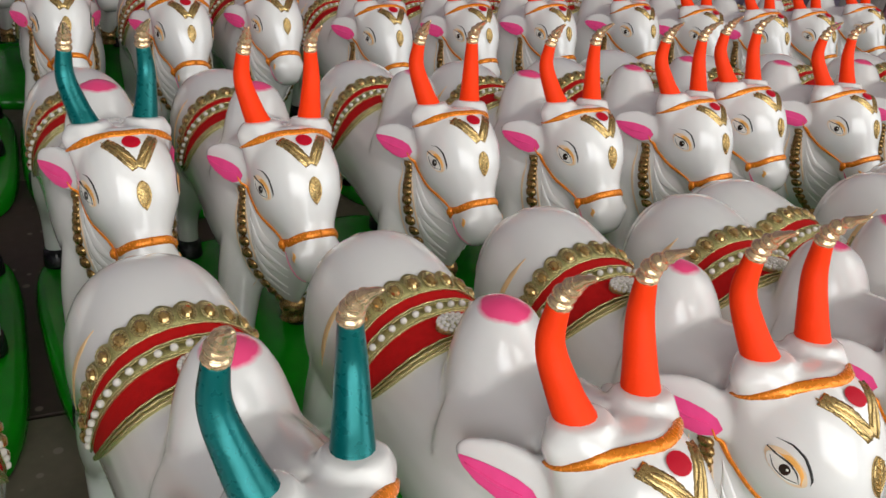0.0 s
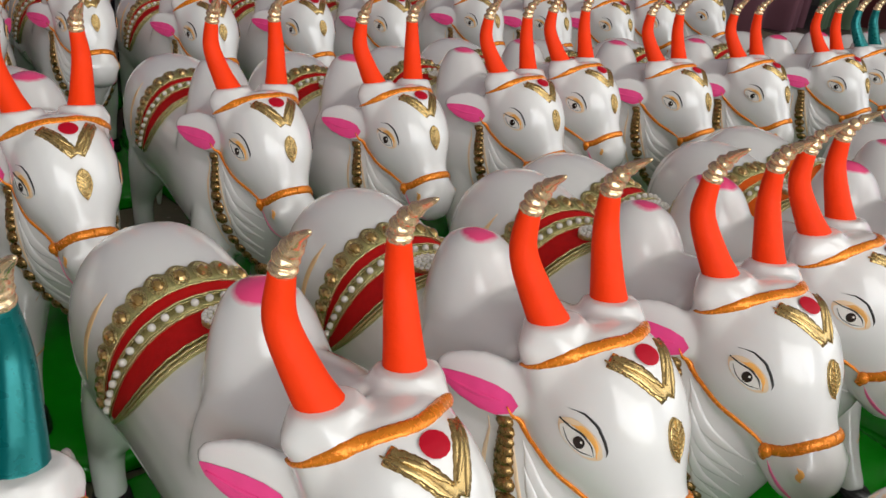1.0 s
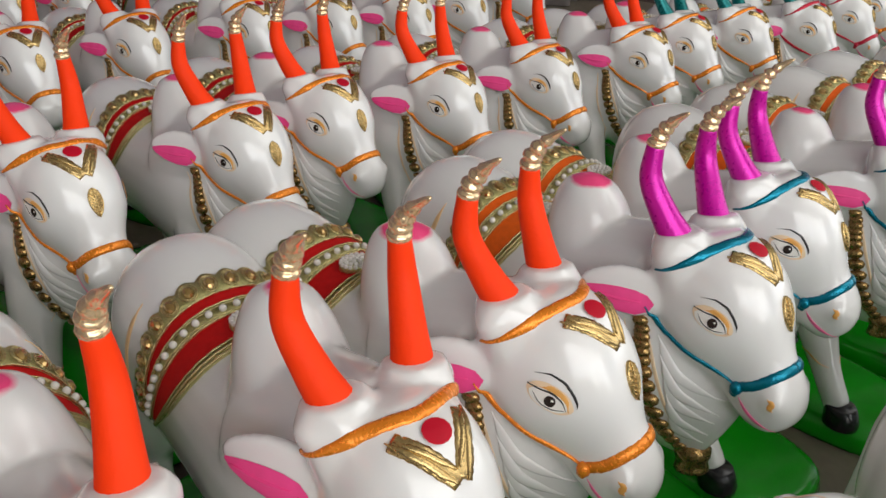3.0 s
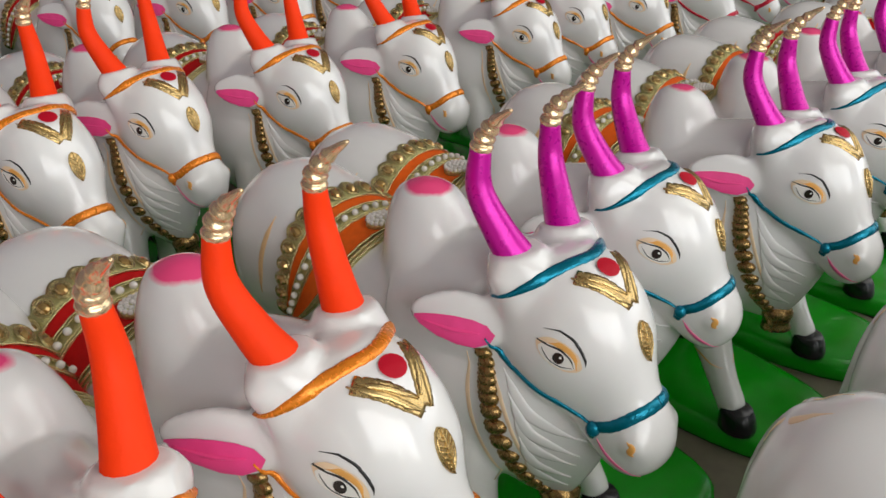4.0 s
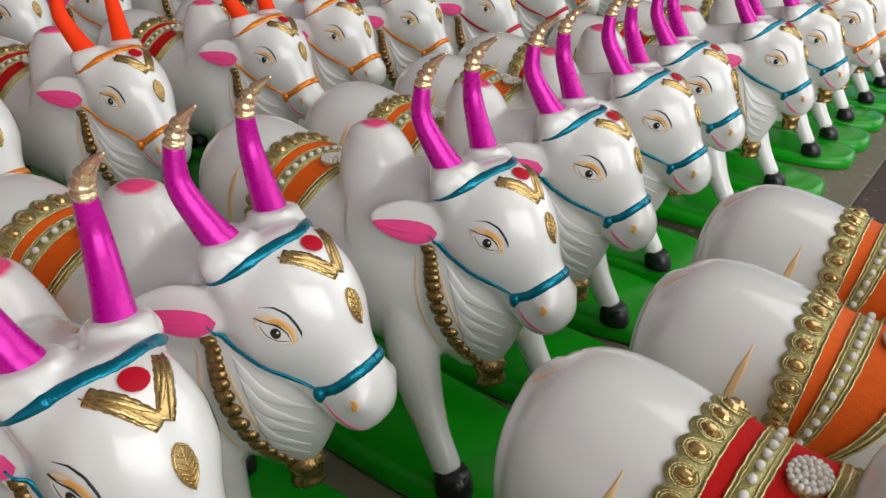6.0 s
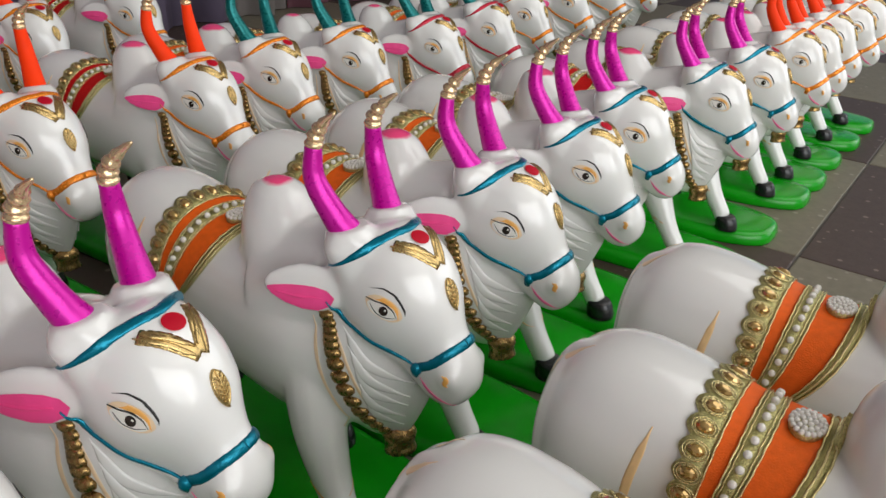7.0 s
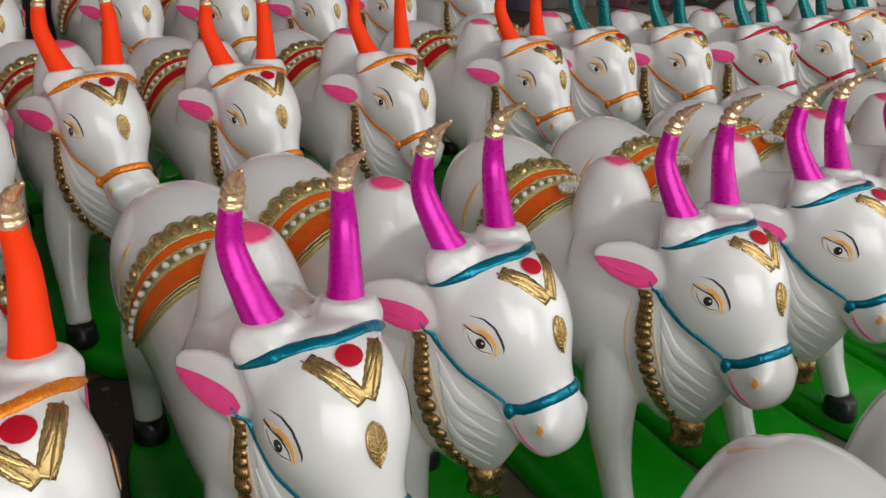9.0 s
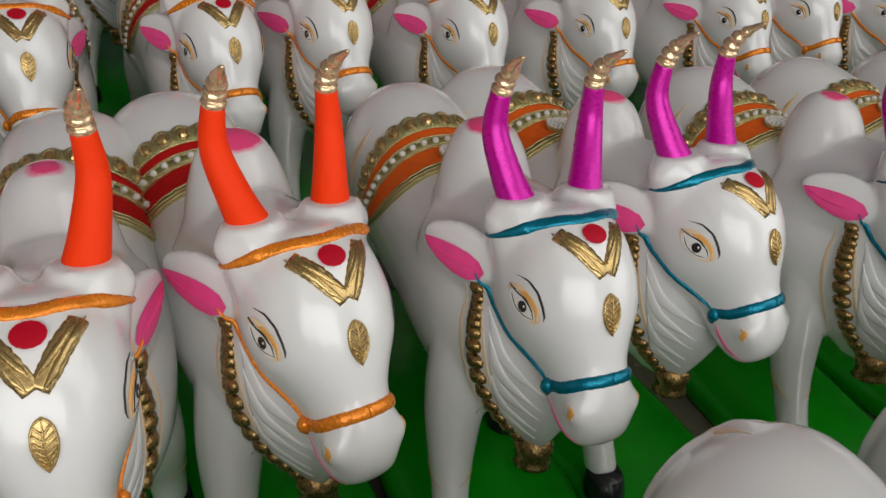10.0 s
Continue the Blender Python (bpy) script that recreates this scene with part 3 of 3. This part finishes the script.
    for sgn in (-1, 1):
        stroke(bm, [hp(-0.0060, sgn * 0.0250, 0.3105), hp(0.0105, sgn * 0.0135, 0.3050), hp(0.0260, sgn * 0.0015, 0.2960)], [0.0098, 0.0112, 0.0100], 0.0011, GOLD, n=20, taper=False, twist=0.05)
        for off, w in ((0.0, 0.0042), (0.0058, 0.0034)):
            stroke(bm, [hp(-0.0075 + off * 0.5, sgn * (0.0280 - off * 0.9), 0.3095), hp(0.0110 - off * 0.2, sgn * (0.0158 - off * 0.6), 0.304 + off * 0.3), hp(0.0270 - off * 0.9, sgn * (0.0032 - off * 0.3), 0.295 + off)], w, 0.0019, GOLD, n=20, twist=0.10)
    q, nq = on_skin(hp(0.0385, 0, 0.2720))
    down = (hp(0.62, 0, -0.78) - hp(0, 0, 0)).normalized()
    lat = (hp(0, 1, 0) - hp(0, 0, 0))
    leaf = [(-0.0145, 0.0), (-0.0125, 0.0030), (-0.008, 0.0056), (-0.002, 0.0066), (0.004, 0.0060), (0.0095, 0.0040), (0.0145, 0.0004), (0.0145, -0.0004), (0.0095, -0.0040), (0.004, -0.0060), (-0.002, -0.0066), (-0.008, -0.0056), (-0.0125, -0.0030)]
    leaf = [(0.88 * u, 0.84 * v) for u, v in leaf]
    patch(bm, q, down, lat, leaf, GOLD, 0.0016, rows=4)
    stroke(bm, [q + down * u + lat * v for u, v in leaf + leaf[:1]], 0.0016, 0.0020, GOLD, n=40, taper=False)
    stroke(bm, [q - down * 0.0135, q, q + down * 0.0140], 0.0014, 0.0026, GOLD, n=12)
    for k in range(6):
        u = -0.0076 + 0.0035 * k
        w = (0.0038, 0.0047, 0.0050, 0.0045, 0.0035, 0.0020)[k]
        p0 = q + down * u
        stroke(bm, [p0 - lat * w - down * 0.0022, p0 + down * 0.0014, p0 + lat * w - down * 0.0022], 0.0017, 0.0025, GOLD, n=10, taper=False)
    for v in bm.verts:
        v.co = warp(v.co)
    return mesh_of(bm, "bull_statue", [M_WHITE, M_GREEN, M_BLACK, M_ORANGE_HORN, M_ORANGE_STRAP, M_GOLD, M_BRONZE, M_PINK, M_BINDI, M_LINE, M_EYEWHITE_GLINT, M_IRIS, M_OCHRE, M_PEACH, M_LIP, M_TIP, M_STREAK])


BULL, FAR_BULL = bull_mesh(SKIN, 1.0), bull_mesh(FAR_SKIN, 0.35)


def bull_variant(horn, strap):
    pair = (BULL.copy(), FAR_BULL.copy())
    for me in pair:
        me.materials[HORN], me.materials[STRAP] = horn, strap
    return pair


BULLS = {
    "orange": (bull_variant(M_ORANGE_HORN, M_ORANGE_STRAP), "white bull statue with orange horns and orange bridle on green base"),
    "magenta": (bull_variant(M_MAGENTA_HORN, M_BLUE_STRAP), "white bull statue with magenta horns and blue bridle on green base"),
    "teal": (bull_variant(M_TEAL_HORN, M_ORANGE_STRAP), "white bull statue with teal horns and orange bridle on green base"),
    "tealred": (bull_variant(M_TEAL_HORN, M_RED_STRAP), "white bull statue with teal horns and crimson bridle on green base"),
    "orangeblue": (bull_variant(M_ORANGE_HORN, M_BLUE_STRAP), "white bull statue with orange horns and blue bridle on green base"),
}

# ---------------------------------------------------------------- the saddle cloth


def drape(u, th, lift):
    """A point on the cloth: u from the rear edge (0) to the front (1), th degrees down from the spine, on the statue's back."""
    k = abs(th) / 112
    rear, front = -0.107 + 0.004 * k ** 2, -0.031 - 0.058 * k ** 2.5
    x = rear + (front - rear) * u
    a = radians(th)
    d = Vector((0, math.sin(a), math.cos(a)))
    hit, n, _, _ = TREE.ray_cast(Vector((x, 0, 0.195)) + d * 0.3, -d)
    return warp(hit + n * lift), n


def cloth_band(u0, u1, lift, nu=3, nth=48, end=108, scallop=0.0):
    bm = bmesh.new()
    tops, grid = [], []
    for i in range(nth + 1):
        th = -end + 2 * end * i / nth
        row = []
        for j in range(nu + 1):
            u = u0 + (u1 - u0) * j / nu
            if scallop and j == 0:
                u -= scallop * abs(math.sin(math.pi * (th + end) / 2 / end * 18))
            row.append(drape(u, th, lift))
        grid.append(row)
    top = [[bm.verts.new(p + n * 0.0) for p, n in row] for row in grid]
    low = [[bm.verts.new(p - n * (lift + 0.0006)) for p, n in row] for row in grid]
    for i in range(nth):
        for j in range(nu):
            f = bm.faces.new((top[i][j], top[i + 1][j], top[i + 1][j + 1], top[i][j + 1]))
            f.smooth = True
        bm.faces.new((low[i][0], low[i + 1][0], top[i + 1][0], top[i][0]))
        bm.faces.new((top[i][nu], top[i + 1][nu], low[i + 1][nu], low[i][nu]))
    return bm


def cord_along(bm, u, lift, r, end=108, n=60):
    limb(bm, [drape(u + 0.004 * math.sin(i * 2.2), -end + 2 * end * i / (n - 1), lift)[0] for i in range(n)], [r] * n, sides=5, n=n)


def bead_mesh(name, r, mat, seg=10, rings=6, axes=(1, 1, 1)):
    bm = bmesh.new()
    ball(bm, (0, 0, 0), r, 0, seg, rings, axes)
    return mesh_of(bm, name, [mat])


def gem_mesh():
    """An oval faceted stone in a beaded setting: long along y, crown up z."""
    bm = bmesh.new()
    a, b = 0.0040, 0.0058
    rows = []
    for k, z in ((1.0, 0.0), (0.98, 0.0012), (0.70, 0.0030), (0.40, 0.0036)):
        rows.append([Vector((b * k * math.cos(t), a * k * math.sin(t), z)) for t in (2 * math.pi * j / 10 for j in range(10))])
    ring_tube(bm, rows)
    for f in bm.faces:
        f.smooth = False
    return mesh_of(bm, "rhinestone", [M_GEM])


PEARL_ME = bead_mesh("pearl", 0.0029, M_PEARL)
GEM_ME = gem_mesh()


def frame_at(u, th, lift):
    p, n = drape(u, th, lift)
    p2, _ = drape(u, th + 2.0, lift)
    y = (p2 - p).normalized()
    x = y.cross(n).normalized()
    m = Matrix((x, y, n)).transposed().to_4x4()
    m.translation = p
    return m


def saddle_cloth(mat, word, fine):
    """The cloth, its trims, stones and pearls. fine: stones and pearls one by one; else in one piece a kind."""
    base = new("saddle_cloth")
    tagged(base, f"{word} cloth with gold lace and pearls on a bull's back", "saddle cloth", "saddle cloths")
    part("cloth", cloth_band(0.10, 0.97, 0.0012, nu=8), mat, base)
    part("stone_trim", cloth_band(0.0, 0.21, 0.0020, nu=3, nth=126, scallop=0.06), M_LACE, base, "scalloped gold lace border")
    part("pearl_trim", cloth_band(0.35, 0.545, 0.0020, nu=2), M_LACE, base, "gold lace band under the pearls")
    part("front_trim", cloth_band(0.88, 1.0, 0.0022, nu=2), M_LACE, base, "gold lace front edge")
    for u, lift, r in ((0.215, 0.0028, 0.0008), (0.355, 0.0026, 0.0008), (0.385, 0.0026, 0.0006), (0.512, 0.0026, 0.0006), (0.545, 0.0026, 0.0008), (0.88, 0.0028, 0.0009), (0.94, 0.0028, 0.0011), (0.995, 0.0028, 0.0009)):
        bm = bmesh.new()
        cord_along(bm, u, lift, r, n=60 if fine else 34)
        part("gold_cord", bm, M_CORD, base)
    # settings round the stones
    angles = [-102 + 204 * i / 17 for i in range(18)]
    bm = bmesh.new()
    for th in angles:
        m = frame_at(0.082, th, 0.0026)
        cnt = 26 if fine else 10
        for k, r in ((1.06, 0.0007), (1.36, 0.0006)):
            loop = [m @ Vector((0.0060 * k * math.cos(t), 0.0045 * k * math.sin(t), 0.0004)) for t in (2 * math.pi * j / cnt for j in range(cnt + 1))]
            limb(bm, loop, [r * (0.55 if j % 2 else 1.25) for j in range(cnt + 1)], sides=4 if fine else 3, n=cnt + 1)
    tagged(part("stone_setting", bm, M_CORD, base, "twisted gold cord settings"), kind="stuff")
    pearls = [-101 + 202 * i / 24 for i in range(25)]
    gems = [frame_at(0.082, th, 0.0026) for th in angles]
    dots = [frame_at(0.448, th, 0.0036) for th in pearls]
    # medallion of small pearls on the spine
    mm = frame_at(0.73, 0, 0.0020)
    bm = bmesh.new()
    a, b = 0.0150, 0.0110
    rows = [[mm @ Vector((b * k * math.cos(t), a * k * math.sin(t), z)) for t in (2 * math.pi * j / 20 for j in range(20))] for k, z in ((1.0, -0.004), (1.0, 0.001), (0.94, 0.0022), (0.5, 0.0036))]
    ring_tube(bm, rows)
    med = part("medallion", bm, M_LACE, base, "oval medallion of pearls")
    bm = bmesh.new()
    for ring, cnt in ((0.0, 1), (0.36, 6), (0.68, 12), (0.95, 18)):
        for j in range(cnt):
            t = 2 * math.pi * j / cnt + ring * 3
            ball(bm, mm @ Vector((b * ring * 0.93 * math.cos(t), a * ring * 0.93 * math.sin(t), 0.0046 - 0.0026 * ring ** 2)), 0.0021, 0, 7, 5)
    tagged(part("seed_pearl", bm, M_PEARL, med), kind="stuff")
    if fine:
        for me, mats, name in ((GEM_ME, gems, "rhinestone"), (PEARL_ME, dots, "pearl")):
            for m in mats:
                ob = new(name, me)
                ob.parent = base
                ob.matrix_basis = m
    else:
        for me, mats, name in ((GEM_ME, gems, "rhinestone"), (PEARL_ME, dots, "pearl")):
            bm = bmesh.new()
            for m in mats:
                tmp = bmesh.new()
                tmp.from_mesh(me)
                tmp.transform(m)
                t2 = bpy.data.meshes.new("tmp")
                tmp.to_mesh(t2)
                tmp.free()
                bm.from_mesh(t2)
                bpy.data.meshes.remove(t2)
            tagged(part(name, bm, me.materials[0], base), kind="stuff")
    return base


CLOTHS = {(w, fine): saddle_cloth(m, w, fine) for w, m in (("red", M_RED_CLOTH), ("orange", M_ORANGE_CLOTH)) for fine in (True, False)}

# ---------------------------------------------------------------- the rows of statues
YAW = -56.0
USED = set()


def place_bull(bx, by, colour, cloth, turn=0.0, fine=False, far=False):
    """A statue whose forehead mark stands over (bx, by)."""
    yaw = radians(YAW + turn)
    c, s = math.cos(yaw), math.sin(yaw)
    x, y = bx - c * 0.1554, by - s * 0.1554
    m = pose(x, y, 0, 0, 0, YAW + turn)
    pair, label = BULLS[colour]
    ob = new("bull_statue", pair[1 if far else 0])
    ob.matrix_basis = m
    tagged(ob, label, "statue", "bull statues")
    base = CLOTHS[(cloth, fine)]
    if (cloth, fine) in USED:
        copy_thing(base, m)
    else:
        base.matrix_basis = m
        USED.add((cloth, fine))


E_OFF = Vector((0.037, 0.028))  # from the right eye to the forehead mark
# front row of faces: forehead mark, colour, cloth, turn
ROW_A = [
    (0.271, 0.438, "teal", "red", 5), (0.420, 0.560, "teal", "red", 7.5), (0.568, 0.650, "orange", "red", 5), (0.687, 0.739, "orange", "red", 0), (0.814, 0.815, "orange", "red", -5.5), (0.925, 0.915, "orange", "red", 6), (1.068, 0.982, "magenta", "orange", -4.5),
    (1.182, 1.092, "magenta", "orange", 5), (1.366, 1.156, "magenta", "orange", -5), (1.517, 1.257, "magenta", "orange", -1), (1.664, 1.355, "magenta", "orange", -1), (1.801, 1.457, "magenta", "red", 0), (2.009, 1.545, "magenta", "red", 0),
    (2.175, 1.634, "magenta", "red", 0), (2.361, 1.738, "orange", "red", 0), (2.47, 1.80, "orange", "red", 0), (2.607, 1.886, "orange", "red", 0), (2.76, 1.97, "orange", "red", 0), (2.91, 2.06, "orange", "red", 0),
]
for bx, by, col, cl, tn in ROW_A:
    place_bull(bx, by, col, cl, tn, fine=bx < 1.9, far=bx > 1.9)
# second row: right eye
ROW_B = [
    (-0.075, 0.81, "teal", "red", 0), (0.090, 0.911, "teal", "red", 4), (0.226, 0.977, "orange", "red", 1), (0.374, 1.108, "orange", "red", 0), (0.516, 1.188, "orange", "red", 0), (0.664, 1.300, "orange", "red", 2), (0.758, 1.406, "orange", "red", 2), (0.909, 1.470, "orange", "red", 0),
    (1.067, 1.570, "orange", "red", 0), (1.263, 1.702, "orange", "red", 0), (1.387, 1.806, "teal", "orange", 0), (1.531, 1.874, "teal", "orange", 0), (1.701, 1.942, "tealred", "orange", 0), (1.869, 2.063, "tealred", "orange", 0),
    (2.024, 2.203, "teal", "orange", 0), (2.216, 2.338, "teal", "red", 0), (2.413, 2.481, "orange", "red", 0), (2.625, 2.636, "orange", "red", 0),
]
for ex, ey, col, cl, tn in ROW_B:
    place_bull(ex + E_OFF.x, ey + E_OFF.y, col, cl, tn, far=ex > 1.0)
# third row and those behind it: right eye
ROW_C = [(-0.39, 1.29), (-0.245, 1.375), (-0.084, 1.427), (0.02, 1.55), (0.197, 1.578), (0.333, 1.686), (0.471, 1.79), (0.637, 1.92), (0.78, 1.975), (0.925, 2.045), (1.05, 2.145), (1.22, 2.33)]
for ex, ey in ROW_C:
    place_bull(ex + E_OFF.x, ey + E_OFF.y, "orange", "red", 0, far=True)
for k, (ex, ey) in enumerate(ROW_C[:11]):
    place_bull(ex + E_OFF.x - 0.20 + 0.02 * (k % 3), ey + E_OFF.y + 0.45, "orangeblue" if k in (8, 10) else "orange", "red", (k * 37 % 7) - 3, far=True)
# row with its back to the lens: root of the tail
ROW_Z = [(0.83, 0.725, "red", -6.5), (0.981, 0.817, "red", -6.5), (1.147, 0.914, "red", -6.5), (1.295, 1.004, "red", -4.5), (1.440, 1.074, "orange", -2), (1.579, 1.175, "orange", -1.5)]
for tx, ty, cl, tn in ROW_Z:
    yaw = radians(YAW + tn)
    place_bull(tx + 0.386 * math.cos(yaw), ty + 0.386 * math.sin(yaw), "magenta", cl, tn, fine=True)

# ---------------------------------------------------------------- the room


def box_bm(x0, y0, z0, x1, y1, z1):
    bm = bmesh.new()
    bmesh.ops.create_cube(bm, size=1)
    bmesh.ops.transform(bm, verts=bm.verts, matrix=Matrix.LocRotScale(((x0 + x1) / 2, (y0 + y1) / 2, (z0 + z1) / 2), None, (x1 - x0, y1 - y0, z1 - z0)))
    return bm


def structure(name, bm, mat, label=""):
    ob = new(name, mesh_of(bm, name, [mat]))
    return tagged(ob, label, name.split("_")[0], "", "structure")


M_WALL = material("lilac_wall_paint", (0.32, 0.28, 0.36), rough=0.7, vary=0.12, scale=3, bump=0.3, bump_scale=60)
M_CEIL = material("white_ceiling_paint", (0.80, 0.79, 0.76), rough=0.8, vary=0.05, scale=3)
M_TILE_A = material("olive_mosaic_tile", (0.165, 0.145, 0.105), rough=0.5, vary=0.25, scale=60, bump=0.1, spec=0.3)
M_TILE_B = material("brown_mosaic_tile", (0.066, 0.044, 0.037), rough=0.5, vary=0.25, scale=60, bump=0.1, spec=0.3)
for mt, chip in ((M_TILE_A, (0.26, 0.235, 0.19, 1)), (M_TILE_B, (0.20, 0.15, 0.13, 1))):
    nt = mt.node_tree
    bs = nt.nodes["Principled BSDF"]
    old = bs.inputs["Base Color"].links[0].from_socket
    tcn, vor, mp, mx = (nt.nodes.new(k) for k in ("ShaderNodeTexCoord", "ShaderNodeTexVoronoi", "ShaderNodeMapRange", "ShaderNodeMix"))
    vor.inputs["Scale"].default_value = 55
    vor.inputs["Randomness"].default_value = 1.0
    nt.links.new(tcn.outputs["Object"], vor.inputs["Vector"])
    mp.inputs["From Min"].default_value, mp.inputs["From Max"].default_value = 0.0, -0.06
    sep, sub = nt.nodes.new("ShaderNodeSeparateColor"), nt.nodes.new("ShaderNodeMath")
    nt.links.new(vor.outputs["Color"], sep.inputs["Color"])
    sub.operation = "MULTIPLY_ADD"
    sub.inputs[1].default_value = 0.75
    nt.links.new(sep.outputs[0], sub.inputs[0])
    nt.links.new(vor.outputs["Distance"], sub.inputs[2])
    off = nt.nodes.new("ShaderNodeMath")
    off.operation = "SUBTRACT"
    off.inputs[1].default_value = 0.34
    nt.links.new(sub.outputs[0], off.inputs[0])
    nt.links.new(off.outputs[0], mp.inputs["Value"])
    mx.data_type = "RGBA"
    mx.inputs["B"].default_value = chip
    nt.links.new(mp.outputs["Result"], mx.inputs["Factor"])
    nt.links.new(old, mx.inputs["A"])
    nt.links.new(mx.outputs["Result"], bs.inputs["Base Color"])
M_GROUT = material("tile_grout", (0.13, 0.12, 0.11), rough=0.8, vary=0.2)
floor = structure("floor", box_bm(-4, -4, -0.10, 9, 10, -0.004), M_GROUT, "checkered brown and olive mosaic tile floor")
structure("ceiling", box_bm(-4, -4, 3.0, 9, 10, 3.15), M_CEIL, "plain white ceiling")
structure("wall_north", box_bm(-4, 10, -0.1, 9, 10.2, 3.0), M_WALL, "lilac painted wall")
# unseen wall, added only to keep sky light off the western statues
structure("wall_south", box_bm(-4.0, -2.8, 0.0, -0.5, -2.6, 3.0), M_WALL, "unseen lilac wall added to block light from the south-west")
structure("wall_west", box_bm(-4.2, -4, -0.1, -4, 10.2, 3.0), M_WALL, "lilac painted wall")
M_SHEET = {
    "lilac": material("lilac_sheet", (0.20, 0.16, 0.24), rough=0.6, vary=0.1, scale=4, bump=0.3, bump_scale=40),
    "grey": material("grey_pink_sheet", (0.36, 0.32, 0.31), rough=0.5, vary=0.2, scale=5, bump=0.3, bump_scale=40),
    "rose": material("dusty_rose_sheet", (0.30, 0.13, 0.17), rough=0.5, vary=0.2, scale=5, bump=0.3, bump_scale=40),
    "green": material("sage_green_sheet", (0.17, 0.26, 0.16), rough=0.5, vary=0.2, scale=5, bump=0.3, bump_scale=40),
    "maroon": material("maroon_sheet", (0.075, 0.012, 0.014), rough=0.6, vary=0.3, scale=5, bump=0.3, bump_scale=40),
}
ROW_DIR = math.atan2(0.53, 0.85)


def hanging_sheet(colour, s0, s1, word):
    """A cloth hung in folds along the line behind the last row."""
    bm = bmesh.new()
    n, h = 40, 2.2
    rows = []
    for i in range(n + 1):
        u = s0 + (s1 - s0) * i / n
        d = 0.035 * math.sin(u * 23 + s0) + 0.02 * math.sin(u * 51)
        x, y = 1.6 + u * math.cos(ROW_DIR) - d * math.sin(ROW_DIR), 3.7 + u * math.sin(ROW_DIR) + d * math.cos(ROW_DIR)
        rows.append((x, y))
    nx, ny = -0.006 * math.sin(ROW_DIR), 0.006 * math.cos(ROW_DIR)
    rings = [[Vector((x, y, 0.005)), Vector((x + nx, y + ny, 0.005)), Vector((x + nx, y + ny, h)), Vector((x, y, h))] for x, y in rows]
    ring_tube(bm, rings)
    ob = new("hanging_sheet", mesh_of(bm, "hanging_sheet", [M_SHEET[colour]]))
    tagged(ob, f"{word} cloth sheet hanging in folds to the floor", "curtain", "hanging sheets")


for colour, s0, s1, word in (("lilac", -5.0, -1.6, "lilac"), ("lilac", -1.59, 0.05, "lilac"), ("grey", 0.06, 0.35, "pinkish grey"), ("rose", 0.36, 0.92, "dusty rose"), ("green", 0.93, 1.25, "sage green"), ("maroon", 1.26, 2.6, "dark maroon")):
    hanging_sheet(colour, s0, s1, word)


def tray(x, y):
    """A blue plastic tray on the floor."""
    bm = bmesh.new()
    def ring(w, d, z):
        return [Vector((x + w * math.copysign(abs(math.cos(a)) ** 0.4, math.cos(a)), y + d * math.copysign(abs(math.sin(a)) ** 0.4, math.sin(a)), z)) for a in (2 * math.pi * j / 24 for j in range(24))]
    ring_tube(bm, [ring(0.44, 0.29, 0.002), ring(0.48, 0.33, 0.10), ring(0.51, 0.36, 0.105), ring(0.51, 0.36, 0.095), ring(0.46, 0.31, 0.09), ring(0.43, 0.28, 0.012)])
    ob = new("plastic_tray", mesh_of(bm, "plastic_tray", [material("blue_plastic", (0.01, 0.22, 0.65), rough=0.3, vary=0.1)]))
    tagged(ob, "shallow blue plastic tray standing on the tiled floor", "tray")


tray(6.1, 6.25)

# the checkered tiles lie square to the shop, not to the statues
TILE = 0.61
TILE_TURN = math.atan2(0.316, 0.531)
TILE_AT = Vector((2.206, 1.512))
bmt = bmesh.new()
bmesh.ops.create_cube(bmt, size=1)
bmesh.ops.transform(bmt, verts=bmt.verts, matrix=Matrix.Diagonal((TILE - 0.004, TILE - 0.004, 0.02, 1)))
bmesh.ops.bevel(bmt, geom=bmt.edges, offset=0.0015, segments=1, affect="EDGES")
tile_a = mesh_of(bmt, "floor_tile", [M_TILE_A])
tile_b = tile_a.copy()
tile_b.materials[0] = M_TILE_B
for i in range(-8, 13):
    for j in range(-9, 12):
        c, s = math.cos(TILE_TURN), math.sin(TILE_TURN)
        u, v = (i + 0.5) * TILE, (j + 0.5) * TILE
        x, y = TILE_AT.x + c * u - s * v, TILE_AT.y + s * u + c * v
        if not (-3.5 < x < 8.5 and -3.5 < y < 9.5):
            continue
        ob = new("floor_tile", tile_a if (i + j) % 2 == 0 else tile_b)
        ob.parent = floor
        ob.matrix_basis = pose(x, y, -0.0102 + 0.0004 * ((i * 7 + j * 3) % 3), 0, 0, math.degrees(TILE_TURN))
